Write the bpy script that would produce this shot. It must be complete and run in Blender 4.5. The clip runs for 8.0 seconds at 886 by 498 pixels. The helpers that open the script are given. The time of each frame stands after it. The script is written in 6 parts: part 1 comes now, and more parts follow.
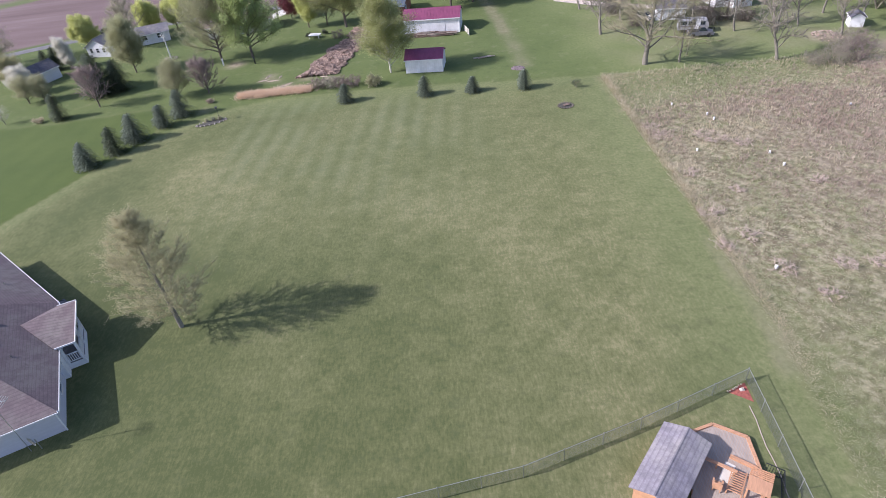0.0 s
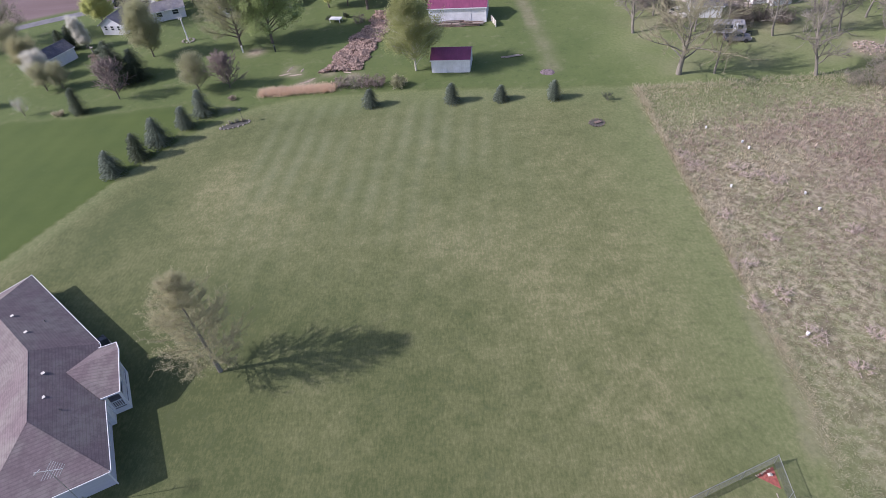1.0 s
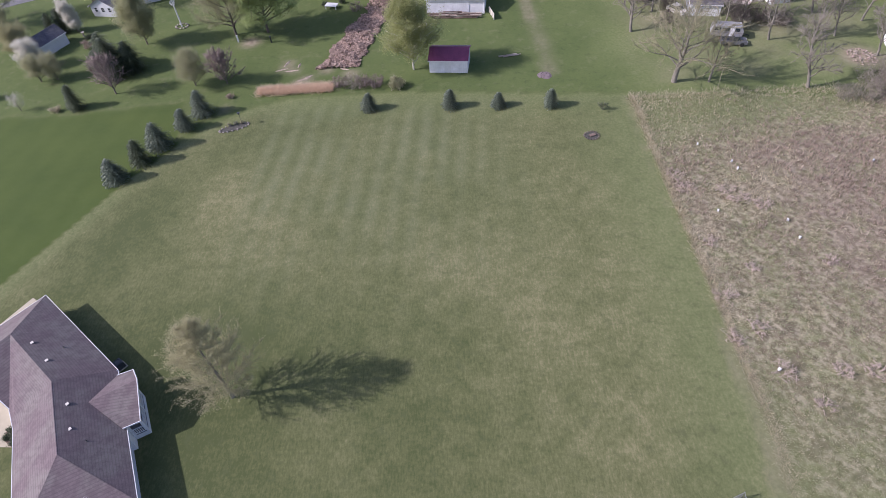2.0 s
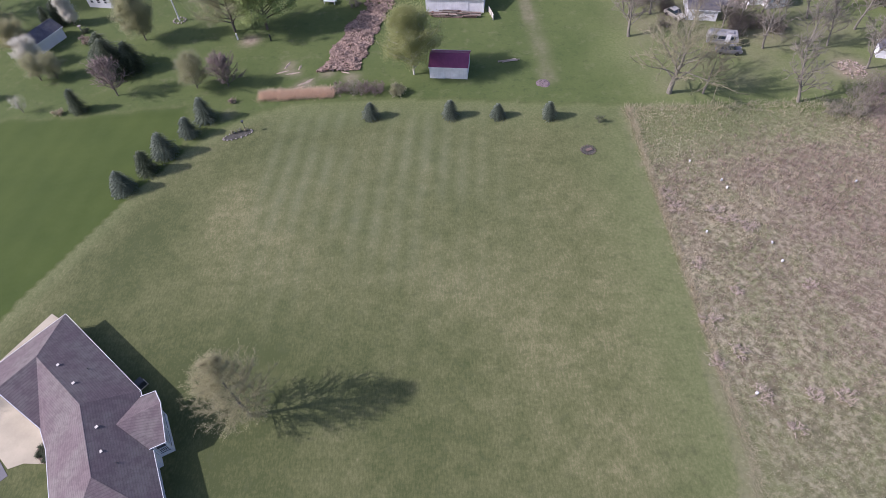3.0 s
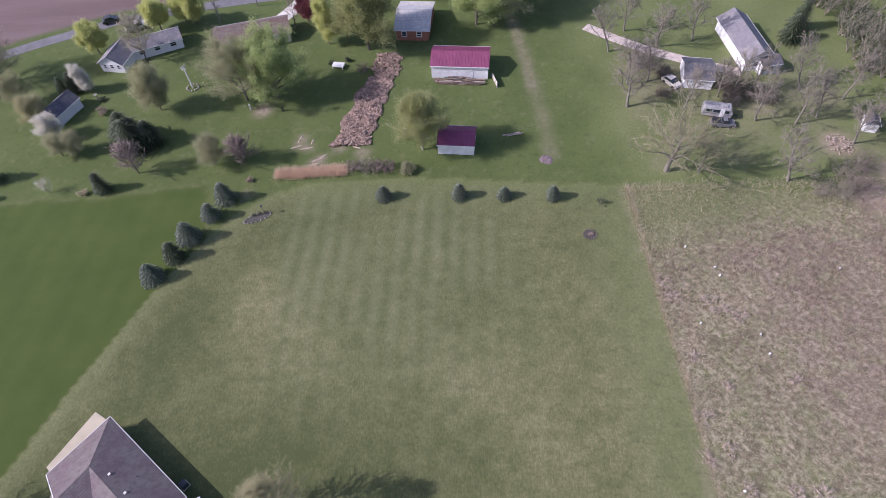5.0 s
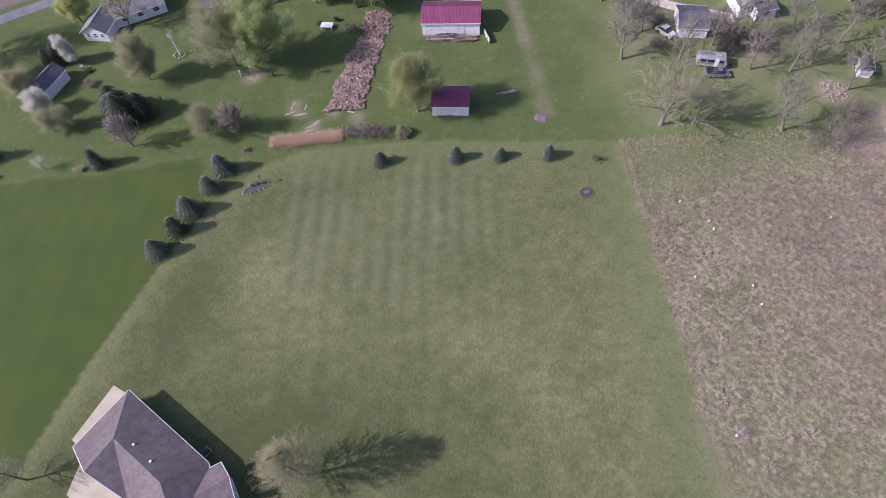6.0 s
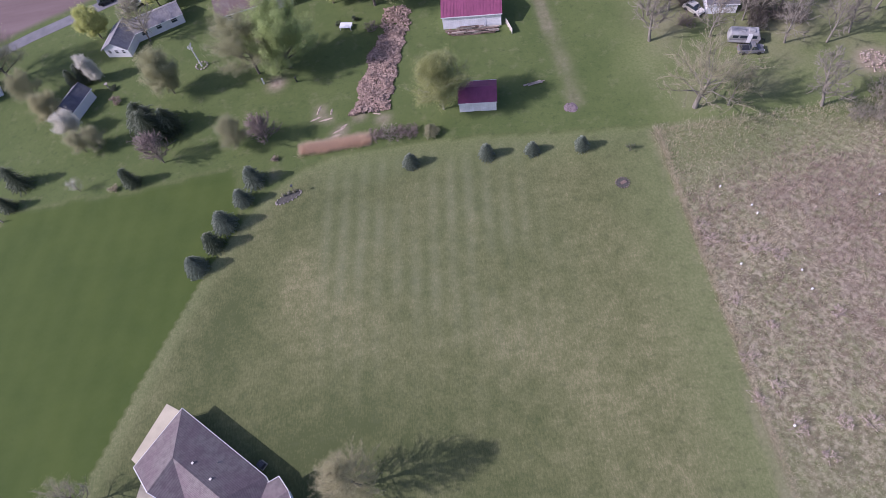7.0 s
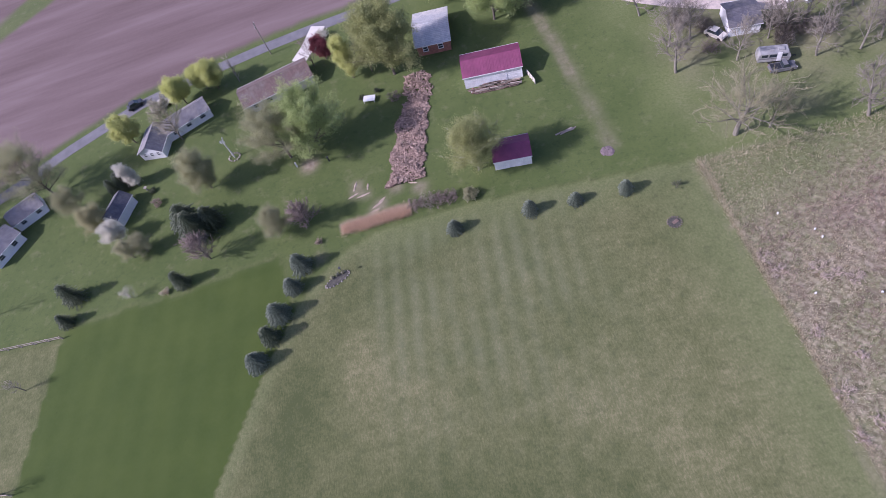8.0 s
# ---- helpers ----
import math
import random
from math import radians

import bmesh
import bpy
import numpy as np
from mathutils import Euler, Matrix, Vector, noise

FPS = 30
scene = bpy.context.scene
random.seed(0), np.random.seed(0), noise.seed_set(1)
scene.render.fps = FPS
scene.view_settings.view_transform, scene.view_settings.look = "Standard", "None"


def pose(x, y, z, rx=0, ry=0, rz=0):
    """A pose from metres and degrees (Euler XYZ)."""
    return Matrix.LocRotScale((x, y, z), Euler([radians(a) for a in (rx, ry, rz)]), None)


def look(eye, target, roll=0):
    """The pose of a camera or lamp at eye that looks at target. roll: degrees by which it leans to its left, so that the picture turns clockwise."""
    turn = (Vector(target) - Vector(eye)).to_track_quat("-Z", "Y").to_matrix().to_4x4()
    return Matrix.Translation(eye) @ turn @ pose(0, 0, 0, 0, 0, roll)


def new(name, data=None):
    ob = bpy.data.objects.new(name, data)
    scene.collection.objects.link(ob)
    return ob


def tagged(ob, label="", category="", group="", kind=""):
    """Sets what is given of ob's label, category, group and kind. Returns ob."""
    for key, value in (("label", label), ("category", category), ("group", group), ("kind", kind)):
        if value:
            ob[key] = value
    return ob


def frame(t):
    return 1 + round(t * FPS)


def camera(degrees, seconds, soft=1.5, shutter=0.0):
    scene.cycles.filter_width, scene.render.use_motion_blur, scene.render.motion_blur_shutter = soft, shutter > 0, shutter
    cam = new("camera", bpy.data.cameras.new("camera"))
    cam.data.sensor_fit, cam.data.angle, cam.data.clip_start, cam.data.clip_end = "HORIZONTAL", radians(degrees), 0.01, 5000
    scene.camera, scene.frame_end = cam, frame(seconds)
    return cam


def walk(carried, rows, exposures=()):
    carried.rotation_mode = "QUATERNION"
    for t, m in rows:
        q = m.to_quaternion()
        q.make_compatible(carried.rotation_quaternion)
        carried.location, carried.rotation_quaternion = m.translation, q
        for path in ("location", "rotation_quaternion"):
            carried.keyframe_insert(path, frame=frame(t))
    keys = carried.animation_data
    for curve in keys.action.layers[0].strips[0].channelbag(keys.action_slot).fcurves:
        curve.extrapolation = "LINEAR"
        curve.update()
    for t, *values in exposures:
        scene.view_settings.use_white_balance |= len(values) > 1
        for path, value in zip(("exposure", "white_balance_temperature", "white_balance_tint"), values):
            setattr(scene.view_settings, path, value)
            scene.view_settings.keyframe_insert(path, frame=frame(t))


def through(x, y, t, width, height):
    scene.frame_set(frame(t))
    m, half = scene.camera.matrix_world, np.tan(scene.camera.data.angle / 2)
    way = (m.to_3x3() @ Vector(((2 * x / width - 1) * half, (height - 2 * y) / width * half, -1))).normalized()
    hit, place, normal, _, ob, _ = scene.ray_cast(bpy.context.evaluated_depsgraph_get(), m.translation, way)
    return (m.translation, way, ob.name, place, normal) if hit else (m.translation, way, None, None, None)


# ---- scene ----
cam = camera(74.0, 8.0, soft=0.75)
PATH = [
    (0, (0.45, -1.24, 34.22), (-0.74, 38.79, 4.28), -6.75),
    (0.5, (-0.40, 2.07, 38.54), (-1.96, 40.46, 6.54), -7.10),
    (1, (-1.51, 4.80, 42.13), (-3.44, 41.83, 8.58), -5.96),
    (1.5, (-1.66, 7.00, 46.14), (-3.47, 42.50, 10.98), -5.54),
    (3, (-2.73, 12.12, 57.17), (-3.47, 43.29, 18.09), -3.78),
    (3.5, (-3.72, 14.36, 60.66), (-4.59, 44.91, 21.09), -4.44),
    (4, (-4.27, 16.24, 63.87), (-5.02, 46.24, 23.88), -4.65),
    (4.5, (-4.08, 18.51, 67.30), (-4.55, 47.77, 26.76), -4.03),
    (4.7, (-4.09, 19.92, 68.96), (-4.65, 49.48, 28.65), -4.07),
    (5.8, (-4.39, 22.30, 73.10), (-4.20, 50.44, 31.75), -4.50),
    (6, (-4.48, 22.52, 73.38), (-4.92, 48.35, 30.58), -6.36),
    (6.5, (-5.48, 23.32, 73.98), (-6.98, 47.40, 30.19), -10.50),
    (7, (-7.02, 25.57, 74.56), (-9.16, 50.20, 31.10), -13.14),
    (7.5, (-7.52, 28.01, 75.04), (-8.83, 54.64, 32.74), -11.40),
    (8, (-9.72, 31.30, 76.75), (-13.45, 58.52, 34.97), -23.06),
]
walk(cam, [(t, look(eye, target, roll)) for t, eye, target, roll in PATH], [(0.0, 0.44, 5920, 22), (1.0, 0.24, 5910, 25), (3.0, 0.17, 5910, 28), (6.5, 0.16, 5790, 33), (8.0, 0.18, 5640, 36)])

# ---- light: clear spring morning, low western sun ----
SUN_AZ, SUN_EL = 188.0, 35.5          # degrees: direction towards the sun, counter-clockwise from +x
world = bpy.data.worlds.new("sky")
scene.world = world
world.use_nodes = True
wt = world.node_tree
sky = wt.nodes.new("ShaderNodeTexSky")
sky.sky_type, sky.sun_disc = "NISHITA", False
sky.sun_elevation, sky.sun_rotation = radians(SUN_EL), radians(90 - SUN_AZ)
sky.dust_density, sky.air_density = 2.0, 1.0
wt.nodes["Background"].inputs["Strength"].default_value = 0.15
wt.links.new(sky.outputs["Color"], wt.nodes["Background"].inputs["Color"])
sun_dir = Vector((math.cos(radians(SUN_AZ)) * math.cos(radians(SUN_EL)), math.sin(radians(SUN_AZ)) * math.cos(radians(SUN_EL)), math.sin(radians(SUN_EL))))
sun = new("sun", bpy.data.lights.new("sun", "SUN"))
sun.data.energy, sun.data.angle, sun.data.color = 4.45, radians(0.6), (1.0, 0.95, 0.86)
sun.matrix_basis = look(sun_dir * 300, (0, 0, 0))

# ---- materials ----
def nodes_of(name, rough=0.8):
    m = bpy.data.materials.new(name)
    m.use_nodes = True
    nt = m.node_tree
    b = nt.nodes["Principled BSDF"]
    b.inputs["Roughness"].default_value = rough
    return m, nt, b


def tex(nt, kind, scale, detail=4.0, rough=0.55, space="Object", stretch=(1, 1, 1), turn=0.0):
    c = nt.nodes.new("ShaderNodeTexCoord")
    mp = nt.nodes.new("ShaderNodeMapping")
    mp.inputs["Scale"].default_value = stretch
    mp.inputs["Rotation"].default_value = (0, 0, radians(turn))
    nt.links.new(c.outputs[space], mp.inputs["Vector"])
    if kind == "noise":
        n = nt.nodes.new("ShaderNodeTexNoise")
        n.inputs["Scale"].default_value, n.inputs["Detail"].default_value, n.inputs["Roughness"].default_value = scale, detail, rough
        out = n.outputs["Fac"]
    elif kind == "voronoi":
        n = nt.nodes.new("ShaderNodeTexVoronoi")
        n.inputs["Scale"].default_value = scale
        out = n.outputs["Distance"]
    else:
        n = nt.nodes.new("ShaderNodeTexWave")
        n.inputs["Scale"].default_value, n.inputs["Distortion"].default_value, n.inputs["Detail"].default_value = scale, 1.5, 2.0
        out = n.outputs["Fac"]
    nt.links.new(mp.outputs["Vector"], n.inputs["Vector"])
    return out


def ramp(nt, fac, stops):
    r = nt.nodes.new("ShaderNodeValToRGB")
    e = r.color_ramp.elements
    while len(e) < len(stops):
        e.new(0.5)
    for k, (p, c) in zip(e, stops):
        k.position, k.color = p, (*c, 1) if len(c) == 3 else c
    nt.links.new(fac, r.inputs["Fac"])
    return r.outputs["Color"]


def blend(nt, fac, a, b, mode="MIX"):
    n = nt.nodes.new("ShaderNodeMix")
    n.data_type, n.blend_type = "RGBA", mode
    for sock, v in ((n.inputs["Factor"], fac), (n.inputs[6], a), (n.inputs[7], b)):
        if isinstance(v, (int, float)):
            sock.default_value = v
        elif isinstance(v, tuple):
            sock.default_value = (*v, 1)
        else:
            nt.links.new(v, sock)
    return n.outputs[2]


def calc(nt, op, a, b=0.0):
    n = nt.nodes.new("ShaderNodeMath")
    n.operation = op
    for sock, v in zip(n.inputs, (a, b)):
        if isinstance(v, (int, float)):
            sock.default_value = v
        else:
            nt.links.new(v, sock)
    return n.outputs[0]


def bump(nt, b, height, strength=0.4, dist=0.03):
    n = nt.nodes.new("ShaderNodeBump")
    n.inputs["Strength"].default_value, n.inputs["Distance"].default_value = strength, dist
    nt.links.new(height, n.inputs["Height"])
    nt.links.new(n.outputs["Normal"], b.inputs["Normal"])


def plain(name, colour, vary=0.25, scale=1.5, rough=0.75, metal=0.0, grain=12.0, relief=0.25, stretch=(1, 1, 1)):
    """A surface with two scales of variation round one colour."""
    m, nt, b = nodes_of(name, rough)
    lo = tuple(c * (1 - vary) for c in colour)
    hi = tuple(min(1.0, c * (1 + vary)) for c in colour)
    big = ramp(nt, tex(nt, "noise", scale, stretch=stretch), [(0.3, lo), (0.7, hi)])
    fine = tex(nt, "noise", grain, 3, stretch=stretch)
    c = blend(nt, calc(nt, "MULTIPLY", fine, 0.35), big, tuple(c * 0.6 for c in colour))
    nt.links.new(c, b.inputs["Base Color"])
    b.inputs["Metallic"].default_value = metal
    bump(nt, b, fine, relief)
    return m


def leafy(name, dark, light, rough=0.6, through=0.3, drift=None):
    """Foliage: every small leaf or needle spray takes a shade of its own."""
    m, nt, b = nodes_of(name, rough)
    g = nt.nodes.new("ShaderNodeNewGeometry")
    o = nt.nodes.new("ShaderNodeObjectInfo")
    if through >= 0.4 and not drift:
        mean = [(a + z) / 2 for a, z in zip(dark, light)]
        dark, light = (tuple(m + (v - m) * 0.32 for m, v in zip(mean, q)) for q in (dark, light))
    c = ramp(nt, g.outputs["Random Per Island"], [(0.0, dark), (0.55, tuple((a + z) / 2 for a, z in zip(dark, light))), (1.0, light)])
    c2 = blend(nt, calc(nt, "MULTIPLY", o.outputs["Random"], 0.3), c, tuple(v * 0.6 for v in dark))
    if drift:
        c2 = blend(nt, ramp(nt, tex(nt, "noise", 0.16, 5, 0.6), [(0.42, (0, 0, 0)), (0.6, (0.75, 0.75, 0.75))]), c2, drift)
    nt.links.new(c2, b.inputs["Base Color"])
    t = nt.nodes.new("ShaderNodeBsdfTranslucent")
    nt.links.new(c2, t.inputs["Color"])
    mx = nt.nodes.new("ShaderNodeMixShader")
    mx.inputs["Fac"].default_value = through
    out = nt.nodes["Material Output"]
    nt.links.new(b.outputs["BSDF"], mx.inputs[1])
    nt.links.new(t.outputs["BSDF"], mx.inputs[2])
    nt.links.new(mx.outputs["Shader"], out.inputs["Surface"])
    return m


def ground_material():
    m, nt, b = nodes_of("ground_cover", 0.95)
    b.inputs["Specular IOR Level"].default_value = 0.15
    b.inputs["Sheen Roughness"].default_value = 0.55
    b.inputs["Sheen Tint"].default_value = (0.75, 0.85, 0.45, 1)
    def attr(name):
        a = nt.nodes.new("ShaderNodeAttribute")
        a.attribute_name = name
        s = nt.nodes.new("ShaderNodeSeparateColor")
        nt.links.new(a.outputs["Color"], s.inputs["Color"])
        return a, s.outputs
    za_full, za = attr("zone_a")
    zb_full, zb = attr("zone_b")
    patch = tex(nt, "noise", 0.13, 5, 0.6)
    fleck = tex(nt, "noise", 1.1, 5, 0.65)
    blades = tex(nt, "noise", 9.0, 4, 0.7)
    drift = tex(nt, "noise", 0.035, 3, 0.5)
    # pale mown lawn: green and straw in drifts, patches, tufts and short dashes
    mott = tex(nt, "noise", 0.42, 4, 0.7)
    speck = tex(nt, "noise", 2.6, 5, 0.75)
    dash = tex(nt, "noise", 2.2, 4, 0.7, stretch=(2.4, 0.6, 1), turn=4)
    f = calc(nt, "SUBTRACT", 1.0, za_full.outputs["Alpha"])
    for n, w in ((drift, 0.75), (patch, 0.65), (mott, 1.1), (speck, 1.1), (dash, 1.2)):
        f = calc(nt, "ADD", f, calc(nt, "MULTIPLY", calc(nt, "SUBTRACT", n, 0.5), w))
    lawn = ramp(nt, f, [(0.0, (0.071, 0.086, 0.033)), (0.35, (0.109, 0.119, 0.050)), (0.65, (0.151, 0.153, 0.072)), (1.0, (0.230, 0.214, 0.114))])
    lawn = blend(nt, calc(nt, "MULTIPLY", zb_full.outputs["Alpha"], 0.5), lawn, ramp(nt, speck, [(0.38, (0.130, 0.158, 0.066)), (0.62, (0.190, 0.212, 0.096))]))     # fresh growth along the borders
    blot = tex(nt, "noise", 0.75, 6, 0.72)
    spots = ramp(nt, blot, [(0.34, (0.6, 0.6, 0.6)), (0.46, (0, 0, 0))])
    lawn = blend(nt, spots, lawn, (0.082, 0.096, 0.043))
    # mowing stripes
    c = nt.nodes.new("ShaderNodeTexCoord")
    xyz = nt.nodes.new("ShaderNodeSeparateXYZ")
    nt.links.new(c.outputs["Object"], xyz.inputs["Vector"])
    wob = calc(nt, "MULTIPLY", tex(nt, "noise", 0.11, 2), 0.6)
    bend = calc(nt, "MULTIPLY", calc(nt, "MULTIPLY", xyz.outputs["Y"], xyz.outputs["Y"]), 0.0006)
    s = calc(nt, "SINE", calc(nt, "MULTIPLY", calc(nt, "ADD", calc(nt, "SUBTRACT", xyz.outputs["X"], bend), wob), 2.28))
    here = calc(nt, "MULTIPLY", zb[2], ramp(nt, tex(nt, "noise", 0.09, 3, 0.6), [(0.36, (0.2, 0.2, 0.2)), (0.6, (1, 1, 1))]))
    rough_edge = calc(nt, "ADD", calc(nt, "MULTIPLY", speck, 0.5), 0.55)
    stripe = calc(nt, "MULTIPLY", calc(nt, "ADD", calc(nt, "MULTIPLY", s, 0.5), 0.5), here)
    lawn = blend(nt, calc(nt, "MULTIPLY", stripe, calc(nt, "MULTIPLY", rough_edge, 0.42)), lawn, (0.094, 0.118, 0.054))
    stripe2 = calc(nt, "MULTIPLY", calc(nt, "SUBTRACT", 0.5, calc(nt, "MULTIPLY", s, 0.5)), here)
    lawn = blend(nt, calc(nt, "MULTIPLY", stripe2, calc(nt, "MULTIPLY", rough_edge, 0.40)), lawn, (0.200, 0.212, 0.130))
    # lush darker lawn
    lush = ramp(nt, patch, [(0.3, (0.039, 0.068, 0.011)), (0.7, (0.062, 0.092, 0.017))])
    lush = blend(nt, calc(nt, "MULTIPLY", fleck, 0.25), lush, (0.088, 0.106, 0.040))
    lush = blend(nt, ramp(nt, speck, [(0.34, (0.5, 0.5, 0.5)), (0.46, (0, 0, 0))]), lush, (0.058, 0.088, 0.026))
    lush = blend(nt, ramp(nt, blot, [(0.29, (0.8, 0.8, 0.8)), (0.36, (0, 0, 0))]), lush, (0.036, 0.056, 0.014))
    mow = calc(nt, "SINE", calc(nt, "MULTIPLY", calc(nt, "ADD", calc(nt, "ADD", xyz.outputs["X"], calc(nt, "MULTIPLY", xyz.outputs["Y"], -0.12)), wob), 1.7))
    lush = blend(nt, calc(nt, "MULTIPLY", calc(nt, "ADD", mow, 1.0), 0.025), lush, (0.125, 0.160, 0.055))
    col = blend(nt, za[0], lawn, lush)
    # farmyard grass
    yard = ramp(nt, patch, [(0.3, (0.052, 0.085, 0.021)), (0.7, (0.090, 0.120, 0.037))])
    yard = blend(nt, calc(nt, "MULTIPLY", fleck, 0.4), yard, (0.138, 0.158, 0.062))
    yard = blend(nt, ramp(nt, speck, [(0.36, (0.6, 0.6, 0.6)), (0.48, (0, 0, 0))]), yard, (0.062, 0.092, 0.034))
    yard = blend(nt, ramp(nt, mott, [(0.55, (0, 0, 0)), (0.72, (0.5, 0.5, 0.5))]), yard, (0.175, 0.172, 0.098))
    yard = blend(nt, spots, yard, (0.048, 0.072, 0.024))
    thin = ramp(nt, speck, [(0.36, (0.124, 0.154, 0.052)), (0.64, (0.220, 0.238, 0.112))])          # thin pale grass under the bare trees
    yard = blend(nt, calc(nt, "MULTIPLY", zb_full.outputs["Alpha"], 0.62), yard, thin)
    col = blend(nt, za[1], col, yard)
    # rough meadow between the stalks
    lodge = tex(nt, "noise", 1.35, 6, 0.68, stretch=(1.0, 1.15, 1), turn=55)
    clump = tex(nt, "noise", 0.30, 5, 0.65)
    wild = ramp(nt, lodge, [(0.34, (0.092, 0.080, 0.048)), (0.48, (0.208, 0.182, 0.118)), (0.60, (0.372, 0.326, 0.233)), (0.74, (0.490, 0.432, 0.315))])
    wild = blend(nt, ramp(nt, clump, [(0.47, (0, 0, 0)), (0.62, (0.7, 0.7, 0.7))]), wild, ramp(nt, lodge, [(0.36, (0.130, 0.138, 0.062)), (0.66, (0.290, 0.292, 0.165))]))
    wild = blend(nt, ramp(nt, mott, [(0.36, (0.75, 0.75, 0.75)), (0.48, (0, 0, 0))]), wild, (0.118, 0.096, 0.068))
    mauve = ramp(nt, lodge, [(0.34, (0.130, 0.100, 0.072)), (0.5, (0.230, 0.184, 0.142)), (0.66, (0.360, 0.294, 0.232))])
    thick = calc(nt, "MULTIPLY", za_full.outputs["Alpha"], ramp(nt, clump, [(0.38, (1, 1, 1)), (0.60, (0.35, 0.35, 0.35))]))
    wild = blend(nt, calc(nt, "MULTIPLY", thick, 0.85), wild, mauve)
    wild = blend(nt, ramp(nt, blot, [(0.36, (0.62, 0.62, 0.62)), (0.49, (0, 0, 0))]), wild, (0.150, 0.110, 0.078))
    col = blend(nt, za[2], col, wild)
    # ploughed soil with long working marks
    rows = tex(nt, "noise", 0.06, 5, 0.6, stretch=(0.35, 3.0, 1), turn=-24)
    soil = ramp(nt, rows, [(0.30, (0.132, 0.092, 0.086)), (0.5, (0.170, 0.122, 0.118)), (0.70, (0.218, 0.164, 0.160))])
    soil = blend(nt, calc(nt, "MULTIPLY", fleck, 0.3), soil, (0.220, 0.166, 0.172))
    col = blend(nt, zb[0], col, soil)
    nt.links.new(calc(nt, "MULTIPLY", calc(nt, "SUBTRACT", 1.0, zb[0]), 0.12), b.inputs["Sheen Weight"])     # grass glances, soil does not
    bare = ramp(nt, fleck, [(0.3, (0.250, 0.182, 0.145)), (0.7, (0.420, 0.335, 0.280))])
    col = blend(nt, zb[1], col, bare)
    col = blend(nt, calc(nt, "MULTIPLY", blades, 0.22), col, blend(nt, 0.5, col, (0.02, 0.03, 0.008)))
    nt.links.new(col, b.inputs["Base Color"])
    bump(nt, b, calc(nt, "ADD", blades, fleck), 0.35, 0.05)
    return m


def shingle(name, a, z, course=0.16):
    m, nt, b = nodes_of(name, 0.9)
    c = ramp(nt, tex(nt, "noise", 3.5, 5, 0.7), [(0.3, a), (0.7, z)])
    g = tex(nt, "noise", 40, 2)
    c = blend(nt, calc(nt, "MULTIPLY", g, 0.4), c, tuple(v * 0.55 for v in a))
    c = blend(nt, ramp(nt, tex(nt, "noise", 0.35, 3), [(0.42, (0, 0, 0)), (0.62, (0.6, 0.6, 0.6))]), c, tuple(sum(z) / 3 * v for v in (1.14, 1.06, 0.98)))
    c = blend(nt, ramp(nt, tex(nt, "noise", 1.3, 6, 0.75, stretch=(1, 1, 0.3)), [(0.40, (0.6, 0.6, 0.6)), (0.55, (0, 0, 0))]), c, tuple(v * 0.75 for v in a))
    co = nt.nodes.new("ShaderNodeTexCoord")
    sp = nt.nodes.new("ShaderNodeSeparateXYZ")
    nt.links.new(co.outputs["Object"], sp.inputs["Vector"])
    lap = calc(nt, "FRACT", calc(nt, "DIVIDE", calc(nt, "ADD", sp.outputs["Z"], calc(nt, "MULTIPLY", g, 0.03)), 0.105))
    c = blend(nt, ramp(nt, lap, [(0.0, (0.44, 0.44, 0.44)), (0.4, (0, 0, 0))]), c, tuple(v * 0.5 for v in a))
    nt.links.new(c, b.inputs["Base Color"])
    bump(nt, b, calc(nt, "ADD", g, lap), 0.3, 0.015)
    return m


def sheet_metal(name, colour, rough=0.45, pitch=0.25):
    m, nt, b = nodes_of(name, rough)
    big = tex(nt, "noise", 0.8, 4)
    c = ramp(nt, big, [(0.3, tuple(v * 0.8 for v in colour)), (0.7, tuple(min(1, v * 1.1) for v in colour))])
    c = blend(nt, calc(nt, "MULTIPLY", tex(nt, "noise", 6, 4, stretch=(1, 1, 0.2)), 0.2), c, tuple(v * 0.5 for v in colour))
    co = nt.nodes.new("ShaderNodeTexCoord")
    sp = nt.nodes.new("ShaderNodeSeparateXYZ")
    nt.links.new(co.outputs["Object"], sp.inputs["Vector"])
    rib = calc(nt, "FRACT", calc(nt, "DIVIDE", sp.outputs["X"], pitch))
    c = blend(nt, ramp(nt, rib, [(0.0, (0.3, 0.3, 0.3)), (0.25, (0, 0, 0))]), c, tuple(v * 0.7 for v in colour))
    nt.links.new(c, b.inputs["Base Color"])
    b.inputs["Metallic"].default_value = 0.1
    bump(nt, b, calc(nt, "ABSOLUTE", calc(nt, "SUBTRACT", rib, 0.5)), 0.5, 0.03)
    return m


GROUND = ground_material()
ASPHALT = plain("asphalt", (0.170, 0.166, 0.178), 0.2, 0.5, 0.9, grain=20)
CONCRETE = plain("concrete", (0.465, 0.412, 0.305), 0.14, 0.4, 0.85, grain=8)
CONCRETE_PALE = plain("pale_concrete", (0.66, 0.62, 0.56), 0.10, 0.4, 0.85, grain=8)
GRAVEL = plain("gravel", (0.55, 0.47, 0.42), 0.25, 1.2, 0.95, grain=14, relief=0.6)
ROOF_HOUSE = shingle("shingle_mauve_grey", (0.140, 0.106, 0.114), (0.198, 0.154, 0.164))
ROOF_GREY = shingle("shingle_grey", (0.175, 0.168, 0.190), (0.280, 0.270, 0.300))
ROOF_PALE = shingle("shingle_pale", (0.440, 0.440, 0.465), (0.600, 0.595, 0.620))
ROOF_BROWN = shingle("shingle_brown", (0.150, 0.100, 0.090), (0.235, 0.165, 0.150))
